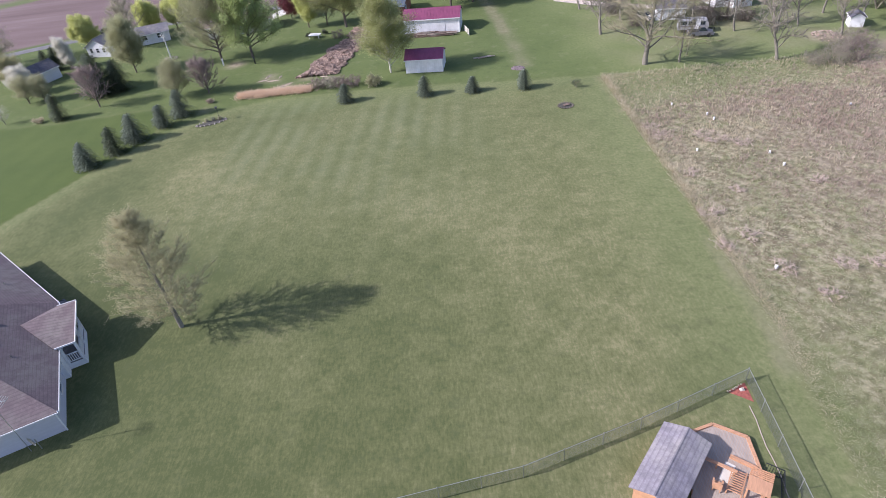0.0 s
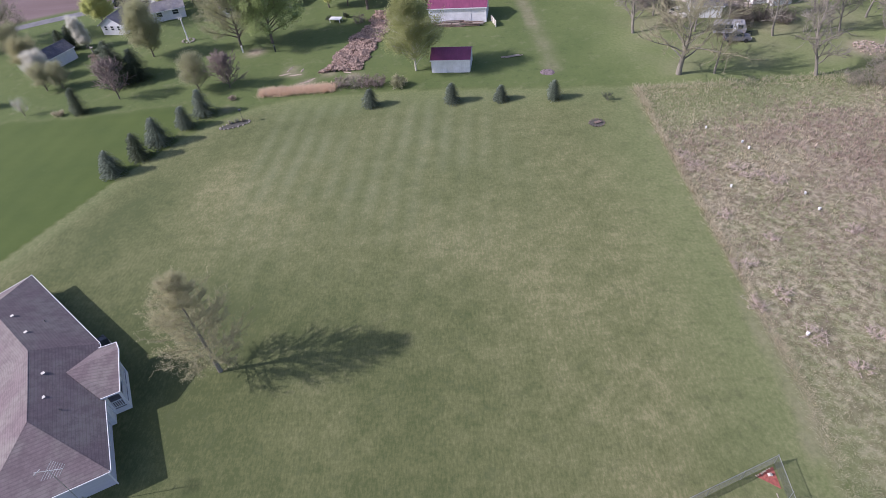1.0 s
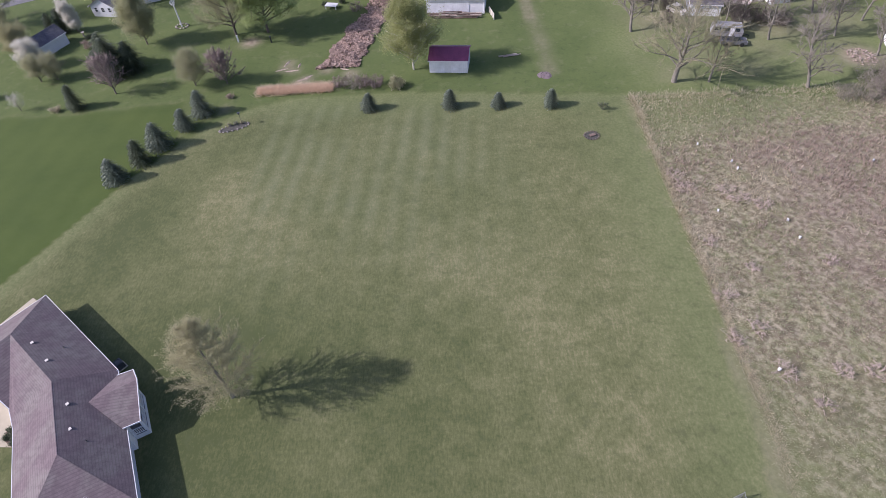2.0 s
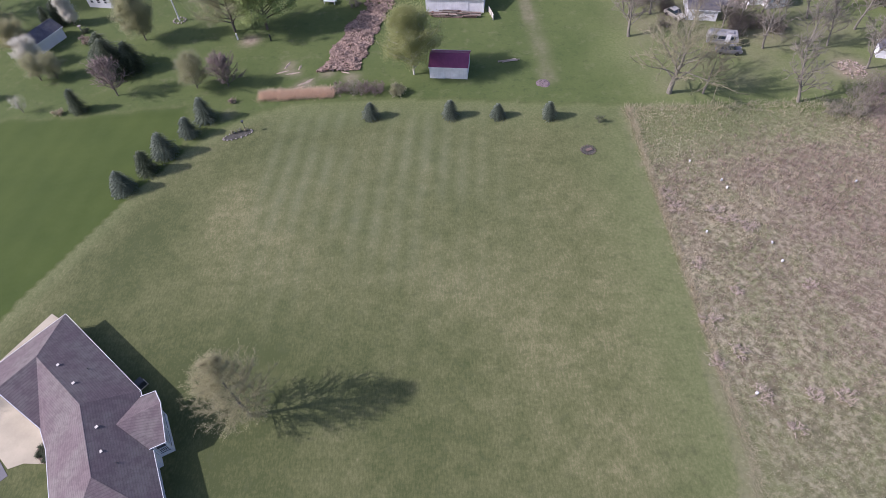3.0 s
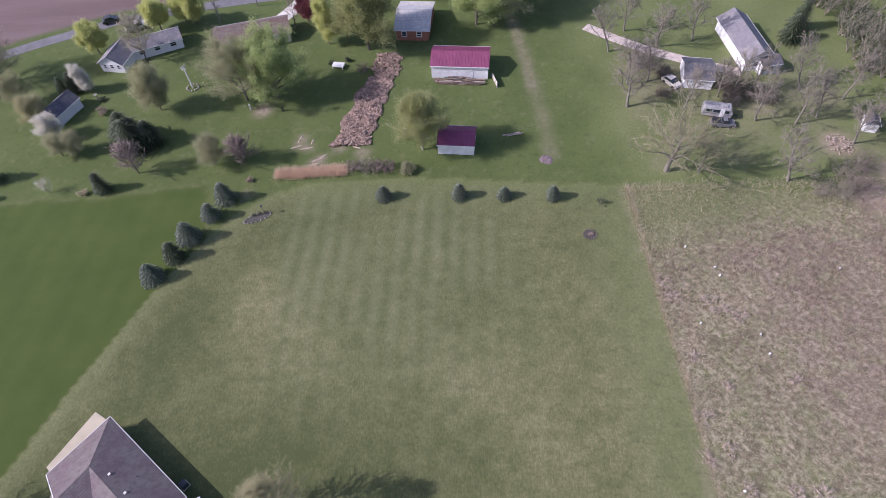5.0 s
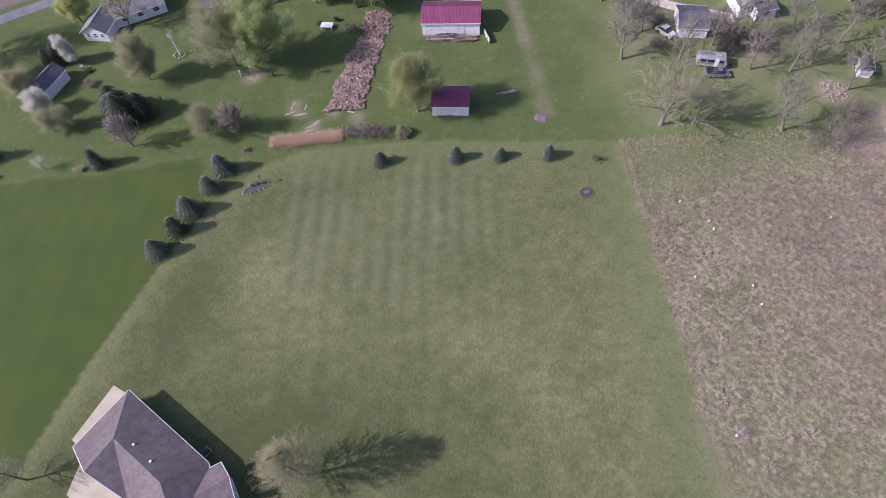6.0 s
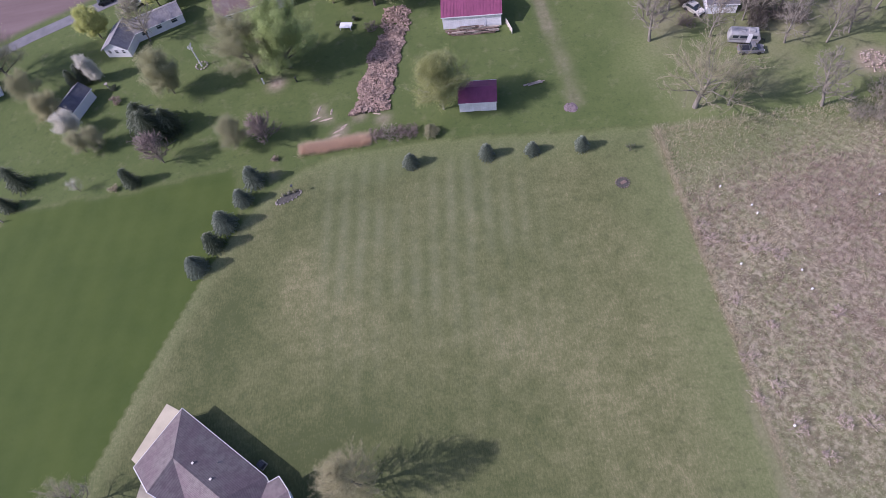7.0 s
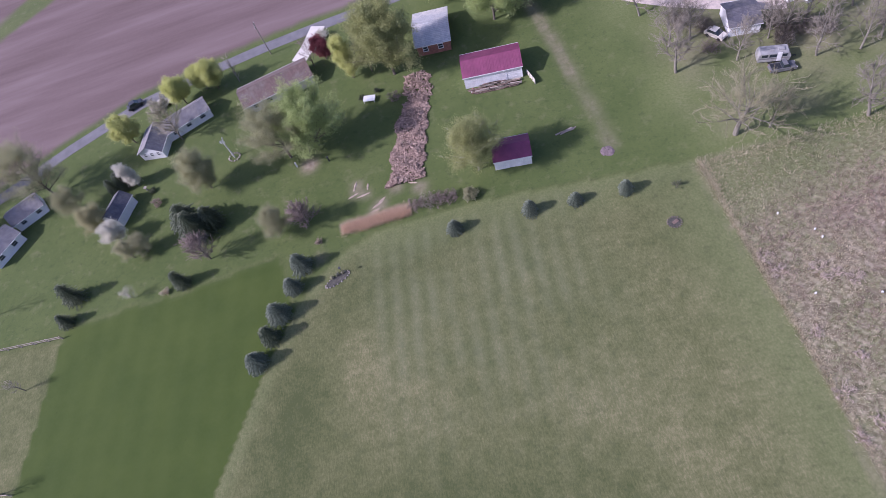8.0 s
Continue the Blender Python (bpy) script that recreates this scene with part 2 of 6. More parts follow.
ROOF_DARK = shingle("shingle_dark", (0.085, 0.085, 0.110), (0.160, 0.155, 0.185))
ROOF_HUT = shingle("shingle_lavender", (0.200, 0.184, 0.212), (0.335, 0.308, 0.352))
MAROON = sheet_metal("maroon_sheet", (0.235, 0.058, 0.125), 0.62)
WHITE_SHEET = sheet_metal("white_sheet", (0.84, 0.84, 0.88), 0.5, 0.34)
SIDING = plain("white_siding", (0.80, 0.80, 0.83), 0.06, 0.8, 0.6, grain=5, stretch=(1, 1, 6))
# near house's white siding, dimmed and blued: its walls' shade put into the colour
SIDING_SHADED = plain("shade_tinted_siding", (0.60, 0.60, 0.67), 0.06, 0.8, 0.6, grain=5, stretch=(1, 1, 6))
TRIM = plain("white_trim", (0.78, 0.78, 0.80), 0.05, 2, 0.5)
GLASS, _g, _b = nodes_of("window_glass", 0.08)
_b.inputs["Base Color"].default_value = (0.03, 0.04, 0.05, 1)
_b.inputs["Specular IOR Level"].default_value = 0.8
BARK = plain("bark", (0.150, 0.125, 0.105), 0.3, 3, 0.9, stretch=(1, 1, 0.25), relief=0.6)
BARK_PALE = plain("bark_pale", (0.225, 0.206, 0.172), 0.3, 3, 0.9, stretch=(1, 1, 0.25), relief=0.6)
BARK_WHITE = plain("birch_bark", (0.62, 0.58, 0.50), 0.3, 5, 0.8, stretch=(1, 1, 2))
TWIG = plain("twigs", (0.305, 0.272, 0.216), 0.25, 1, 0.9)
TWIG_RED = plain("reddish_twigs", (0.235, 0.182, 0.164), 0.25, 1, 0.9)
TWIG_GREY = plain("grey_twigs", (0.245, 0.220, 0.180), 0.25, 1, 0.9)
TWIG_OLIVE = plain("olive_twigs", (0.290, 0.262, 0.172), 0.25, 1, 0.9)
TWIG_BUD = plain("budding_twigs", (0.305, 0.275, 0.175), 0.25, 1, 0.9)
TWIG_MAUVE = plain("mauve_twigs", (0.560, 0.455, 0.395), 0.25, 1, 0.9)
LEAF_BUD = leafy("buds_pale", (0.380, 0.365, 0.200), (0.580, 0.550, 0.325), through=0.45)
LEAF_GREEN = leafy("leaves_spring", (0.290, 0.370, 0.135), (0.610, 0.690, 0.310), through=0.5)
LEAF_OLIVE = leafy("leaves_olive", (0.310, 0.318, 0.178), (0.520, 0.515, 0.305), through=0.5)
LEAF_YELLOW = leafy("leaves_yellow", (0.470, 0.500, 0.180), (0.740, 0.760, 0.320), through=0.5)
LEAF_BIRCH = leafy("leaves_birch", (0.275, 0.300, 0.120), (0.500, 0.520, 0.235), through=0.5)
LEAF_RED = leafy("leaves_red", (0.180, 0.050, 0.060), (0.400, 0.120, 0.140), through=0.4)
BLOSSOM = leafy("white_blossom", (0.640, 0.620, 0.530), (0.840, 0.820, 0.730), through=0.5)
NEEDLE_BLUE = leafy("spruce_needles", (0.100, 0.128, 0.088), (0.220, 0.258, 0.188), through=0.3)
NEEDLE_DARK = leafy("pine_needles", (0.058, 0.078, 0.042), (0.135, 0.165, 0.092), through=0.25)
LEAF_TUFT = leafy("green_tufts", (0.260, 0.290, 0.145), (0.530, 0.555, 0.320), through=0.45)
STRAW = leafy("dry_stalks", (0.265, 0.204, 0.164), (0.710, 0.582, 0.482), through=0.45, drift=(0.390, 0.302, 0.248))
STRAW_PALE = leafy("dry_grass", (0.450, 0.392, 0.265), (0.800, 0.715, 0.540), through=0.45, drift=(0.480, 0.425, 0.290))
TAN_GRASS = leafy("tan_ornamental_grass", (0.600, 0.460, 0.340), (0.860, 0.700, 0.540), through=0.5)
CLOD = leafy("broken_clods", (0.160, 0.105, 0.082), (0.440, 0.322, 0.262), through=0.0)
STONE = plain("field_stone", (0.350, 0.310, 0.285), 0.35, 3, 0.9, relief=0.5)
ASH = plain("wood_ash", (0.190, 0.145, 0.150), 0.3, 2.5, 0.95, relief=0.5)
DRY_SOIL = plain("dry_soil", (0.430, 0.340, 0.270), 0.3, 3, 0.95, relief=0.6)
RUST = plain("rusty_brown", (0.200, 0.140, 0.115), 0.4, 3, 0.9)
STONE_DARK = plain("scorched_stone", (0.078, 0.074, 0.062), 0.4, 3, 0.9, relief=0.5)
WOOD = plain("cedar_boards", (0.510, 0.280, 0.165), 0.18, 2, 0.7, stretch=(1, 6, 1))
WOOD_PALE = plain("weathered_boards", (0.420, 0.350, 0.300), 0.25, 2, 0.8, stretch=(1, 5, 1))
DECK_FLOOR = plain("deck_floor", (0.400, 0.330, 0.280), 0.15, 1.5, 0.8, stretch=(6, 1, 1))
STEEL = plain("galvanised_steel", (0.450, 0.460, 0.460), 0.15, 3, 0.4, metal=0.7)
BLACK = plain("black_plastic", (0.020, 0.022, 0.028), 0.3, 4, 0.5)
MULCH = plain("red_mulch", (0.300, 0.090, 0.070), 0.35, 6, 0.95, grain=25, relief=0.7)
CREAM = plain("cream_panel", (0.640, 0.600, 0.540), 0.08, 2, 0.5)
PAINT_DARK = plain("dark_paint", (0.050, 0.055, 0.065), 0.2, 2, 0.35)
RUBBER = plain("rubber", (0.018, 0.018, 0.018), 0.2, 6, 0.8)
BRICK_RED = plain("red_brick", (0.300, 0.130, 0.095), 0.25, 2, 0.85, grain=16)

# ---- building tools ----
class Geo:
    """Collects vertices and faces of one mesh."""
    def __init__(self):
        self.v, self.f = [], []

    def poly(self, pts):
        n = len(self.v)
        self.v += [tuple(p) for p in pts]
        self.f.append(tuple(range(n, n + len(pts))))
        return self

    def slab(self, pts, thick, way=(0, 0, -1)):
        """A flat polygon given a thickness along way."""
        n, k = len(self.v), len(pts)
        w = Vector(way) * thick
        self.v += [tuple(p) for p in pts] + [tuple(Vector(p) + w) for p in pts]
        self.f.append(tuple(range(n, n + k)))
        self.f.append(tuple(range(n + 2 * k - 1, n + k - 1, -1)))
        for i in range(k):
            j = (i + 1) % k
            self.f.append((n + j, n + i, n + k + i, n + k + j))
        return self

    def box(self, c, size, turn=0.0, tilt=None):
        x, y, z = (s / 2 for s in size)
        m = Matrix.Translation(c) @ (tilt if tilt else Matrix.Rotation(radians(turn), 4, "Z"))
        n = len(self.v)
        for dx, dy, dz in ((-x, -y, -z), (x, -y, -z), (x, y, -z), (-x, y, -z), (-x, -y, z), (x, -y, z), (x, y, z), (-x, y, z)):
            self.v.append(tuple(m @ Vector((dx, dy, dz))))
        self.f += [tuple(n + i for i in q) for q in ((3, 2, 1, 0), (4, 5, 6, 7), (0, 1, 5, 4), (1, 2, 6, 5), (2, 3, 7, 6), (3, 0, 4, 7))]
        return self

    def beam(self, a, b, w, h):
        """A bar of width w and height h from a to b."""
        a, b = Vector(a), Vector(b)
        d = b - a
        q = d.to_track_quat("X", "Z").to_matrix().to_4x4()
        return self.box(tuple((a + b) / 2), (d.length, w, h), tilt=q)

    def tube(self, a, b, r0, r1, k=6):
        a, b = Vector(a), Vector(b)
        d = (b - a)
        if d.length < 1e-5:
            return self
        q = d.to_track_quat("Z", "Y").to_matrix()
        n = len(self.v)
        for p, r in ((a, r0), (b, r1)):
            for i in range(k):
                t = 2 * math.pi * i / k
                self.v.append(tuple(p + q @ Vector((r * math.cos(t), r * math.sin(t), 0))))
        for i in range(k):
            j = (i + 1) % k
            self.f.append((n + i, n + j, n + k + j, n + k + i))
        return self

    def spike(self, a, b, r):
        """A thin three-sided twig that runs out to a point."""
        a, b = Vector(a), Vector(b)
        q = (b - a).to_track_quat("Z", "Y").to_matrix()
        n = len(self.v)
        self.v += [tuple(a + q @ Vector((r * c, r * e, 0))) for c, e in ((1, 0), (-0.5, 0.87), (-0.5, -0.87))] + [tuple(b)]
        self.f += [(n, n + 1, n + 3), (n + 1, n + 2, n + 3), (n + 2, n, n + 3)]
        return self

    def cap(self, c, r, k=8, z_up=True):
        return self.poly([(c[0] + r * math.cos(2 * math.pi * i / k), c[1] + r * math.sin(2 * math.pi * i / k), c[2]) for i in range(k)])

    def rock(self, rng, c, r, flat=0.7):
        """An irregular stone or clod of eight corners or so."""
        n = len(self.v)
        turn = Euler((rng.uniform(-0.6, 0.6), rng.uniform(-0.6, 0.6), rng.uniform(0, 6.28))).to_matrix()
        ring = [Vector((math.cos(a) * r * rng.uniform(0.7, 1.25), math.sin(a) * r * rng.uniform(0.6, 1.1), rng.uniform(-0.25, 0.25) * r)) for a in (0.3, 1.6, 2.9, 4.0, 5.3)]
        pts = [Vector((0, 0, r * flat))] + ring + [Vector((0, 0, -r * flat))]
        self.v += [tuple(Vector(c) + turn @ p) for p in pts]
        for i in range(5):
            j = (i + 1) % 5
            self.f += [(n, n + 1 + i, n + 1 + j), (n + 6, n + 1 + j, n + 1 + i)]
        return self

    def mesh(self, name, mat, smooth=False):
        me = bpy.data.meshes.new(name)
        me.from_pydata(self.v, [], self.f)
        me.materials.append(mat)
        if smooth:
            me.polygons.foreach_set("use_smooth", [True] * len(me.polygons))
        me.update()
        return me


def part(name, g, mat, parent=None, label="", smooth=False):
    """Links a Geo, or a ready mesh, as one object under a thing or a part."""
    me = g if isinstance(g, bpy.types.Mesh) else g.mesh(name, mat, smooth)
    ob = new(name, me)
    if parent:
        ob.parent = parent
    return tagged(ob, label)


def thing(name, label, category, at=(0, 0, 0), turn=0.0, group="", kind="", mesh=None):
    ob = new(name, mesh)
    ob.matrix_basis = pose(*at, 0, 0, turn)
    return tagged(ob, label, category, group, kind)


def inside(x, y, poly):
    """Which of the places x, y lie in a polygon."""
    hit = np.zeros(x.shape, bool)
    for (x0, y0), (x1, y1) in zip(poly, poly[1:] + poly[:1]):
        if y0 == y1:
            continue
        c = ((y0 > y) != (y1 > y)) & (x < (x1 - x0) * (y - y0) / (y1 - y0) + x0)
        hit ^= c
    return hit


def near_line(x, y, line):
    """The distance of the places from a polyline."""
    best = np.full(x.shape, 1e9)
    for (x0, y0), (x1, y1) in zip(line, line[1:]):
        dx, dy = x1 - x0, y1 - y0
        t = np.clip(((x - x0) * dx + (y - y0) * dy) / (dx * dx + dy * dy), 0, 1)
        best = np.minimum(best, np.hypot(x - x0 - t * dx, y - y0 - t * dy))
    return best


# ---- plants ----
def woody(rng, h, base, spread, limbs, subs, twigs, shape="oval", rise=0.6, r0=0.18, lean=(0, 0), crook=0.18, limb=0.5):
    """The limbs of a tree as tapered segments, and the places of its twig ends."""
    segs, ends = [], []
    def run(p, d, length, r, n, droop, bend):
        pts = [p]
        for i in range(n):
            d = (d + Vector((rng.uniform(-bend, bend), rng.uniform(-bend, bend), rng.uniform(-bend, bend) + droop))).normalized()
            q = pts[-1] + d * (length / n)
            segs.append((pts[-1], q, r * (1 - 0.85 * i / n), r * (1 - 0.85 * (i + 1) / n)))
            pts.append(q)
        return pts, d
    trunk = [Vector((0, 0, -0.1))]
    d = Vector((lean[0], lean[1], 1)).normalized()
    n = 8
    for i in range(n):
        d = (d + Vector((rng.uniform(-crook, crook) * 0.4, rng.uniform(-crook, crook) * 0.4, 0.1))).normalized()
        q = trunk[-1] + d * (h * 0.94 / n)
        segs.append((trunk[-1], q, r0 * (1 - 0.9 * i / n), r0 * (1 - 0.9 * (i + 1) / n)))
        trunk.append(q)
    for k in range(limbs):
        f = (k + rng.uniform(0, 0.8)) / limbs
        z = base + (h * 0.94 - base) * f
        i = min(n - 1, int(z / (h * 0.94) * n))
        p = trunk[i].lerp(trunk[i + 1], min(1, max(0, z / (h * 0.94) * n - i)))
        a = k * 2.4 + rng.uniform(-0.4, 0.4)
        if shape == "spread":
            length = spread * (1.05 - 0.55 * f)
        elif shape == "column":
            length = spread * (0.9 - 0.4 * f) * (1.0 if f > 0.12 else 0.7)
        elif shape == "egg":
            length = spread * (0.35 + 0.75 * math.sin(math.pi * min(1, 0.22 + 0.78 * f))) * (1.22 - 0.62 * f)
        elif shape == "cone":
            length = spread * (1.05 - 0.9 * f)
        else:
            length = spread * (0.55 + 0.55 * math.sin(math.pi * min(1, 0.18 + 0.75 * f))) * (1 - 0.35 * f)
        length *= rng.uniform(0.8, 1.15)
        up = rise + 0.5 * f
        d0 = Vector((math.cos(a), math.sin(a), up)).normalized()
        rr = max(0.025, r0 * limb * (1 - 0.7 * f))
        pts, _ = run(p, d0, length, rr, 5, 0.04, crook)
        for s in range(subs):
            g = 0.25 + 0.75 * (s + rng.random()) / subs
            i2 = min(4, int(g * 5))
            q = pts[i2].lerp(pts[i2 + 1], g * 5 - i2 if g * 5 - i2 < 1 else 1)
            along = (pts[i2 + 1] - pts[i2]).normalized()
            side = (along + Vector((rng.uniform(-1, 1), rng.uniform(-1, 1), rng.uniform(-0.5, 0.9))) * 0.9).normalized()
            sub, _ = run(q, side, length * rng.uniform(0.28, 0.5), min(rr * 0.45, 0.044), 3, 0.03, crook * 1.3)
            for _t in range(twigs):
                j = rng.randrange(3)
                e = sub[j].lerp(sub[j + 1], rng.random())
                w = ((sub[j + 1] - sub[j]).normalized() + Vector((rng.uniform(-1, 1), rng.uniform(-1, 1), rng.uniform(-0.6, 1))) * 0.8).normalized()
                e2 = e + w * rng.uniform(0.35, 0.8) * (0.35 + 0.065 * h)
                segs.append((e, e2, rr * 0.16 + 0.006, 0.005))
                ends.append((e, e2))
    return segs, ends


def limbs_mesh(name, segs, mat, thick=1.0, least=0.0):
    g = Geo()
    for a, b, r, s in segs:
        k = 7 if r > 0.09 else 4 if r > 0.03 else 3
        if s < 0.0065:
            g.spike(a, b, max(least, r * thick) * 1.15)
        else:
            g.tube(a, b, max(least, r * thick), max(least * 0.7, s * thick), k)
    return g.mesh(name, mat, True)


def leaves_mesh(name, rng, ends, mat, per, size, loose, drop=0.0):
    """Small folded leaves scattered round the twigs."""
    n = len(ends) * per
    r = np.random.default_rng(rng.randrange(1 << 30))
    a = np.array([tuple(e[0]) for e in ends]).repeat(per, 0)
    b = np.array([tuple(e[1]) for e in ends]).repeat(per, 0)
    c = a + (b - a) * r.random((n, 1)) * 1.1 + r.normal(0, loose, (n, 3))
    c[:, 2] -= drop * r.random(n)
    u = r.normal(0, 1, (n, 3))
    u /= np.linalg.norm(u, axis=1)[:, None]
    w = np.cross(u, r.normal(0, 1, (n, 3)))
    w /= np.linalg.norm(w, axis=1)[:, None]
    nn = np.cross(u, w)
    s = (size * r.uniform(0.6, 1.3, n))[:, None]
    v = np.stack([c - u * s, c + u * s + nn * s * 0.2, c + w * s * 0.8 - nn * s * 0.1], 1).reshape(-1, 3)
    f = np.arange(n * 3).reshape(-1, 3)
    me = bpy.data.meshes.new(name)
    me.from_pydata(v.tolist(), [], f.tolist())
    me.materials.append(mat)
    me.update()
    return me


def tree(name, label, at, seed, h, base, spread, limbs, subs, twigs, bark, twig_mat, leaf=None, per=6, size=0.12, loose=0.15,
         shape="oval", rise=0.6, r0=0.18, turn=0.0, lean=0.0, crook=0.18, group="", least=0.012, category="tree", limb=0.5):
    """A tree of trunk, branches and crown."""
    rng = random.Random(seed)
    spread *= 1.2 if leaf else 1.0
    a = radians(turn)
    segs, ends = woody(rng, h, base, spread, limbs, subs, twigs, shape, rise, r0, (lean * math.cos(a), -lean * math.sin(a)), crook, limb)
    ob = thing(name, label, category, at, turn, group)
    part("trunk", limbs_mesh("trunk", [s for s in segs if s[2] > 0.045], bark), bark, ob)
    thin = [s for s in segs if s[2] <= 0.045]
    crown = part("crown", limbs_mesh("crown", thin, twig_mat, 1.0, least), twig_mat, ob)
    if leaf:
        part("foliage", leaves_mesh("foliage", rng, ends, leaf, int(per * 4.2 + 0.5), max(0.05, size * 0.66), loose * 1.2), leaf, crown)
    return ob


def conifer(name, label, at, seed, h, spread, mat, tiers=16, per=15, group="", ragged=0.22, turn=0.0, bare=0.2, bulge=0.46):
    """A spruce or pine: whorls of drooping branches, each with many needle sprays."""
    rng = random.Random(seed)
    ob = thing(name, label, "tree", at, turn, group)
    g = Geo()
    g.tube((0, 0, -0.1), (0, 0, h * 0.95), 0.05 + 0.018 * h, 0.015, 7)
    part("trunk", g, BARK, ob)
    v, f = [], []
    for t in range(tiers):
        z0 = bare + (h - bare) * (t / tiers) ** 0.95
        reach = spread * (1 - (z0 / h)) ** bulge * (0.72 + 0.28 * min(1, z0 / (0.25 * h))) * rng.uniform(1 - ragged, 1 + ragged) + 0.07
        m = max(5, int(per * (0.45 + 0.55 * reach / spread)))
        for k in range(m):
            a = 2 * math.pi * (k + rng.uniform(-0.3, 0.3)) / m + t * 1.3
            length = reach * rng.uniform(0.82, 1.12)
            ca, sa = math.cos(a), math.sin(a)
            steps = max(2, int(length / 0.22))
            for s in range(steps + 1):
                q = (s + 0.4) / (steps + 1)
                rad = length * q
                z = z0 + 0.18 * rad - 0.42 * length * q * q + rng.uniform(-0.05, 0.05)
                wdt = (0.14 + 0.16 * (1 - q) + 0.07 * rng.random()) * (0.7 + 0.3 * length)
                for side in (-1, 1):
                    b = a + side * rng.uniform(0.35, 0.95)
                    cb, sb = math.cos(b), math.sin(b)
                    p = Vector((ca * rad, sa * rad, z))
                    tip = p + Vector((cb * wdt * 1.2, sb * wdt * 1.2, rng.uniform(-0.10, 0.06)))
                    mid = (p + tip) / 2
                    n = len(v)
                    off = Vector((-sb, cb, 0)) * wdt * 0.35
                    v += [tuple(p), tuple(mid + off + Vector((0, 0, -0.04))), tuple(tip), tuple(mid - off + Vector((0, 0, 0.05)))]
                    f.append((n, n + 1, n + 2, n + 3))
    for k in range(8):
        n = len(v)
        a = k * 0.785
        v += [(0, 0, h + 0.12), (0.07 * math.cos(a), 0.07 * math.sin(a), h - 0.15), (0.02, 0, h - 0.35)]
        f.append((n, n + 1, n + 2))
    me = bpy.data.meshes.new("crown")
    me.from_pydata(v, [], f)
    me.materials.append(mat)
    part("crown", me, mat, ob)
    return ob


def shrub(name, label, at, seed, h, spread, twig_mat, leaf=None, stems=26, per=4, size=0.07, group="", least=0.01):
    """A bush of many stems from one foot."""
    rng = random.Random(seed)
    segs, ends = [], []
    for k in range(max(8, int(stems * 0.6))):
        a, q = rng.uniform(0, 6.28), math.sqrt(rng.random())
        p = Vector((math.cos(a) * 0.45 * q * spread, math.sin(a) * 0.45 * q * spread, -0.05))
        top = Vector((math.cos(a) * q * spread, math.sin(a) * q * spread, h * (1.0 - 0.45 * q * q) * rng.uniform(0.7, 1.05)))
        pts = [p]
        for n in range(1, 5):
            f = n / 4
            sway = Vector((rng.gauss(0, 1), rng.gauss(0, 1), rng.gauss(0, 0.7))) * 0.09 * (h + spread) * (1 if n < 4 else 0.6)
            c = p.lerp(top, f) + sway + Vector((0, 0, 0.22 * h * f * (1 - f)))
            c.z = max(c.z, 0.06)
            pts.append(c)
        for n in range(4):
            segs.append((pts[n], pts[n + 1], 0.026 - 0.005 * n, 0.021 - 0.005 * n))
        for _ in range(15):
            n = rng.choice((1, 2, 2, 3, 3))
            e = pts[n].lerp(pts[n + 1], rng.random())
            e2 = e + Vector((rng.gauss(0, 1), rng.gauss(0, 1), rng.gauss(0.25, 0.8))).normalized() * rng.uniform(0.25, 0.6) * (0.3 + 0.3 * h)
            e2.z = max(e2.z, 0.03)
            segs.append((e, e2, 0.010, 0.006))
            ends.append((e, e2))
    ob = thing(name, label, "bush", at, rng.uniform(0, 360), group)
    stem = part("branchwork", limbs_mesh("branchwork", segs, twig_mat, 1.0, least), twig_mat, ob)
    if leaf:
        part("foliage", leaves_mesh("foliage", rng, ends, leaf, per, size, 0.08), leaf, ob)
    return ob

# ---- ground: one sheet to the horizon ----
LAWN_EDGE = [(-66, 28), (-60.5, 40), (-55.4, 52), (-50.6, 62.2), (-46.4, 70.4), (-41.6, 77.6), (-37.4, 82.6), (-32.6, 86.0), (-26.0, 88.2)]
LAWN_TOP = [(-26.0, 88.2), (-14.0, 88.3), (5.7, 86.3), (24.0, 83.6)]
MEADOW_EDGE = [(24.0, 83.4), (24.3, 67), (24.5, 54), (24.4, 44), (24.2, 38), (24.6, 33.5), (23.9, 28.8), (23.2, 24), (22.6, 14), (22.0, 0), (20, -60)]
HUT_GARDEN = [(-22.0, 15.6), (-4.9, 18.3), (3.2, 19.7), (11.4, 22.4), (19.8, 25.6), (18.4, -20), (-22, -20)]
TRACK = [(13.9, 91.3), (14.1, 97.5), (13.5, 106.2), (13.0, 117.2), (12.2, 127.9), (11.2, 139.5)]
ROAD = [(-420, -60), (-190, 70), (-135, 104), (-110, 120.5), (-88.8, 132.2), (-72.9, 139.4), (-58.0, 142.7), (-44.4, 144.8), (-32.6, 146.0), (-8, 147.6), (30, 149.5), (140, 152), (500, 154)]


def graded(lo, hi, step, far):
    mid = list(np.arange(lo, hi + step / 2, step))
    out, d, x = [], step, hi
    while x < far:
        d *= 1.35
        x += d
        out.append(x)
    pre, d, x = [], step, lo
    while x > -far:
        d *= 1.35
        x -= d
        pre.append(x)
    return np.array(pre[::-1] + mid + out)


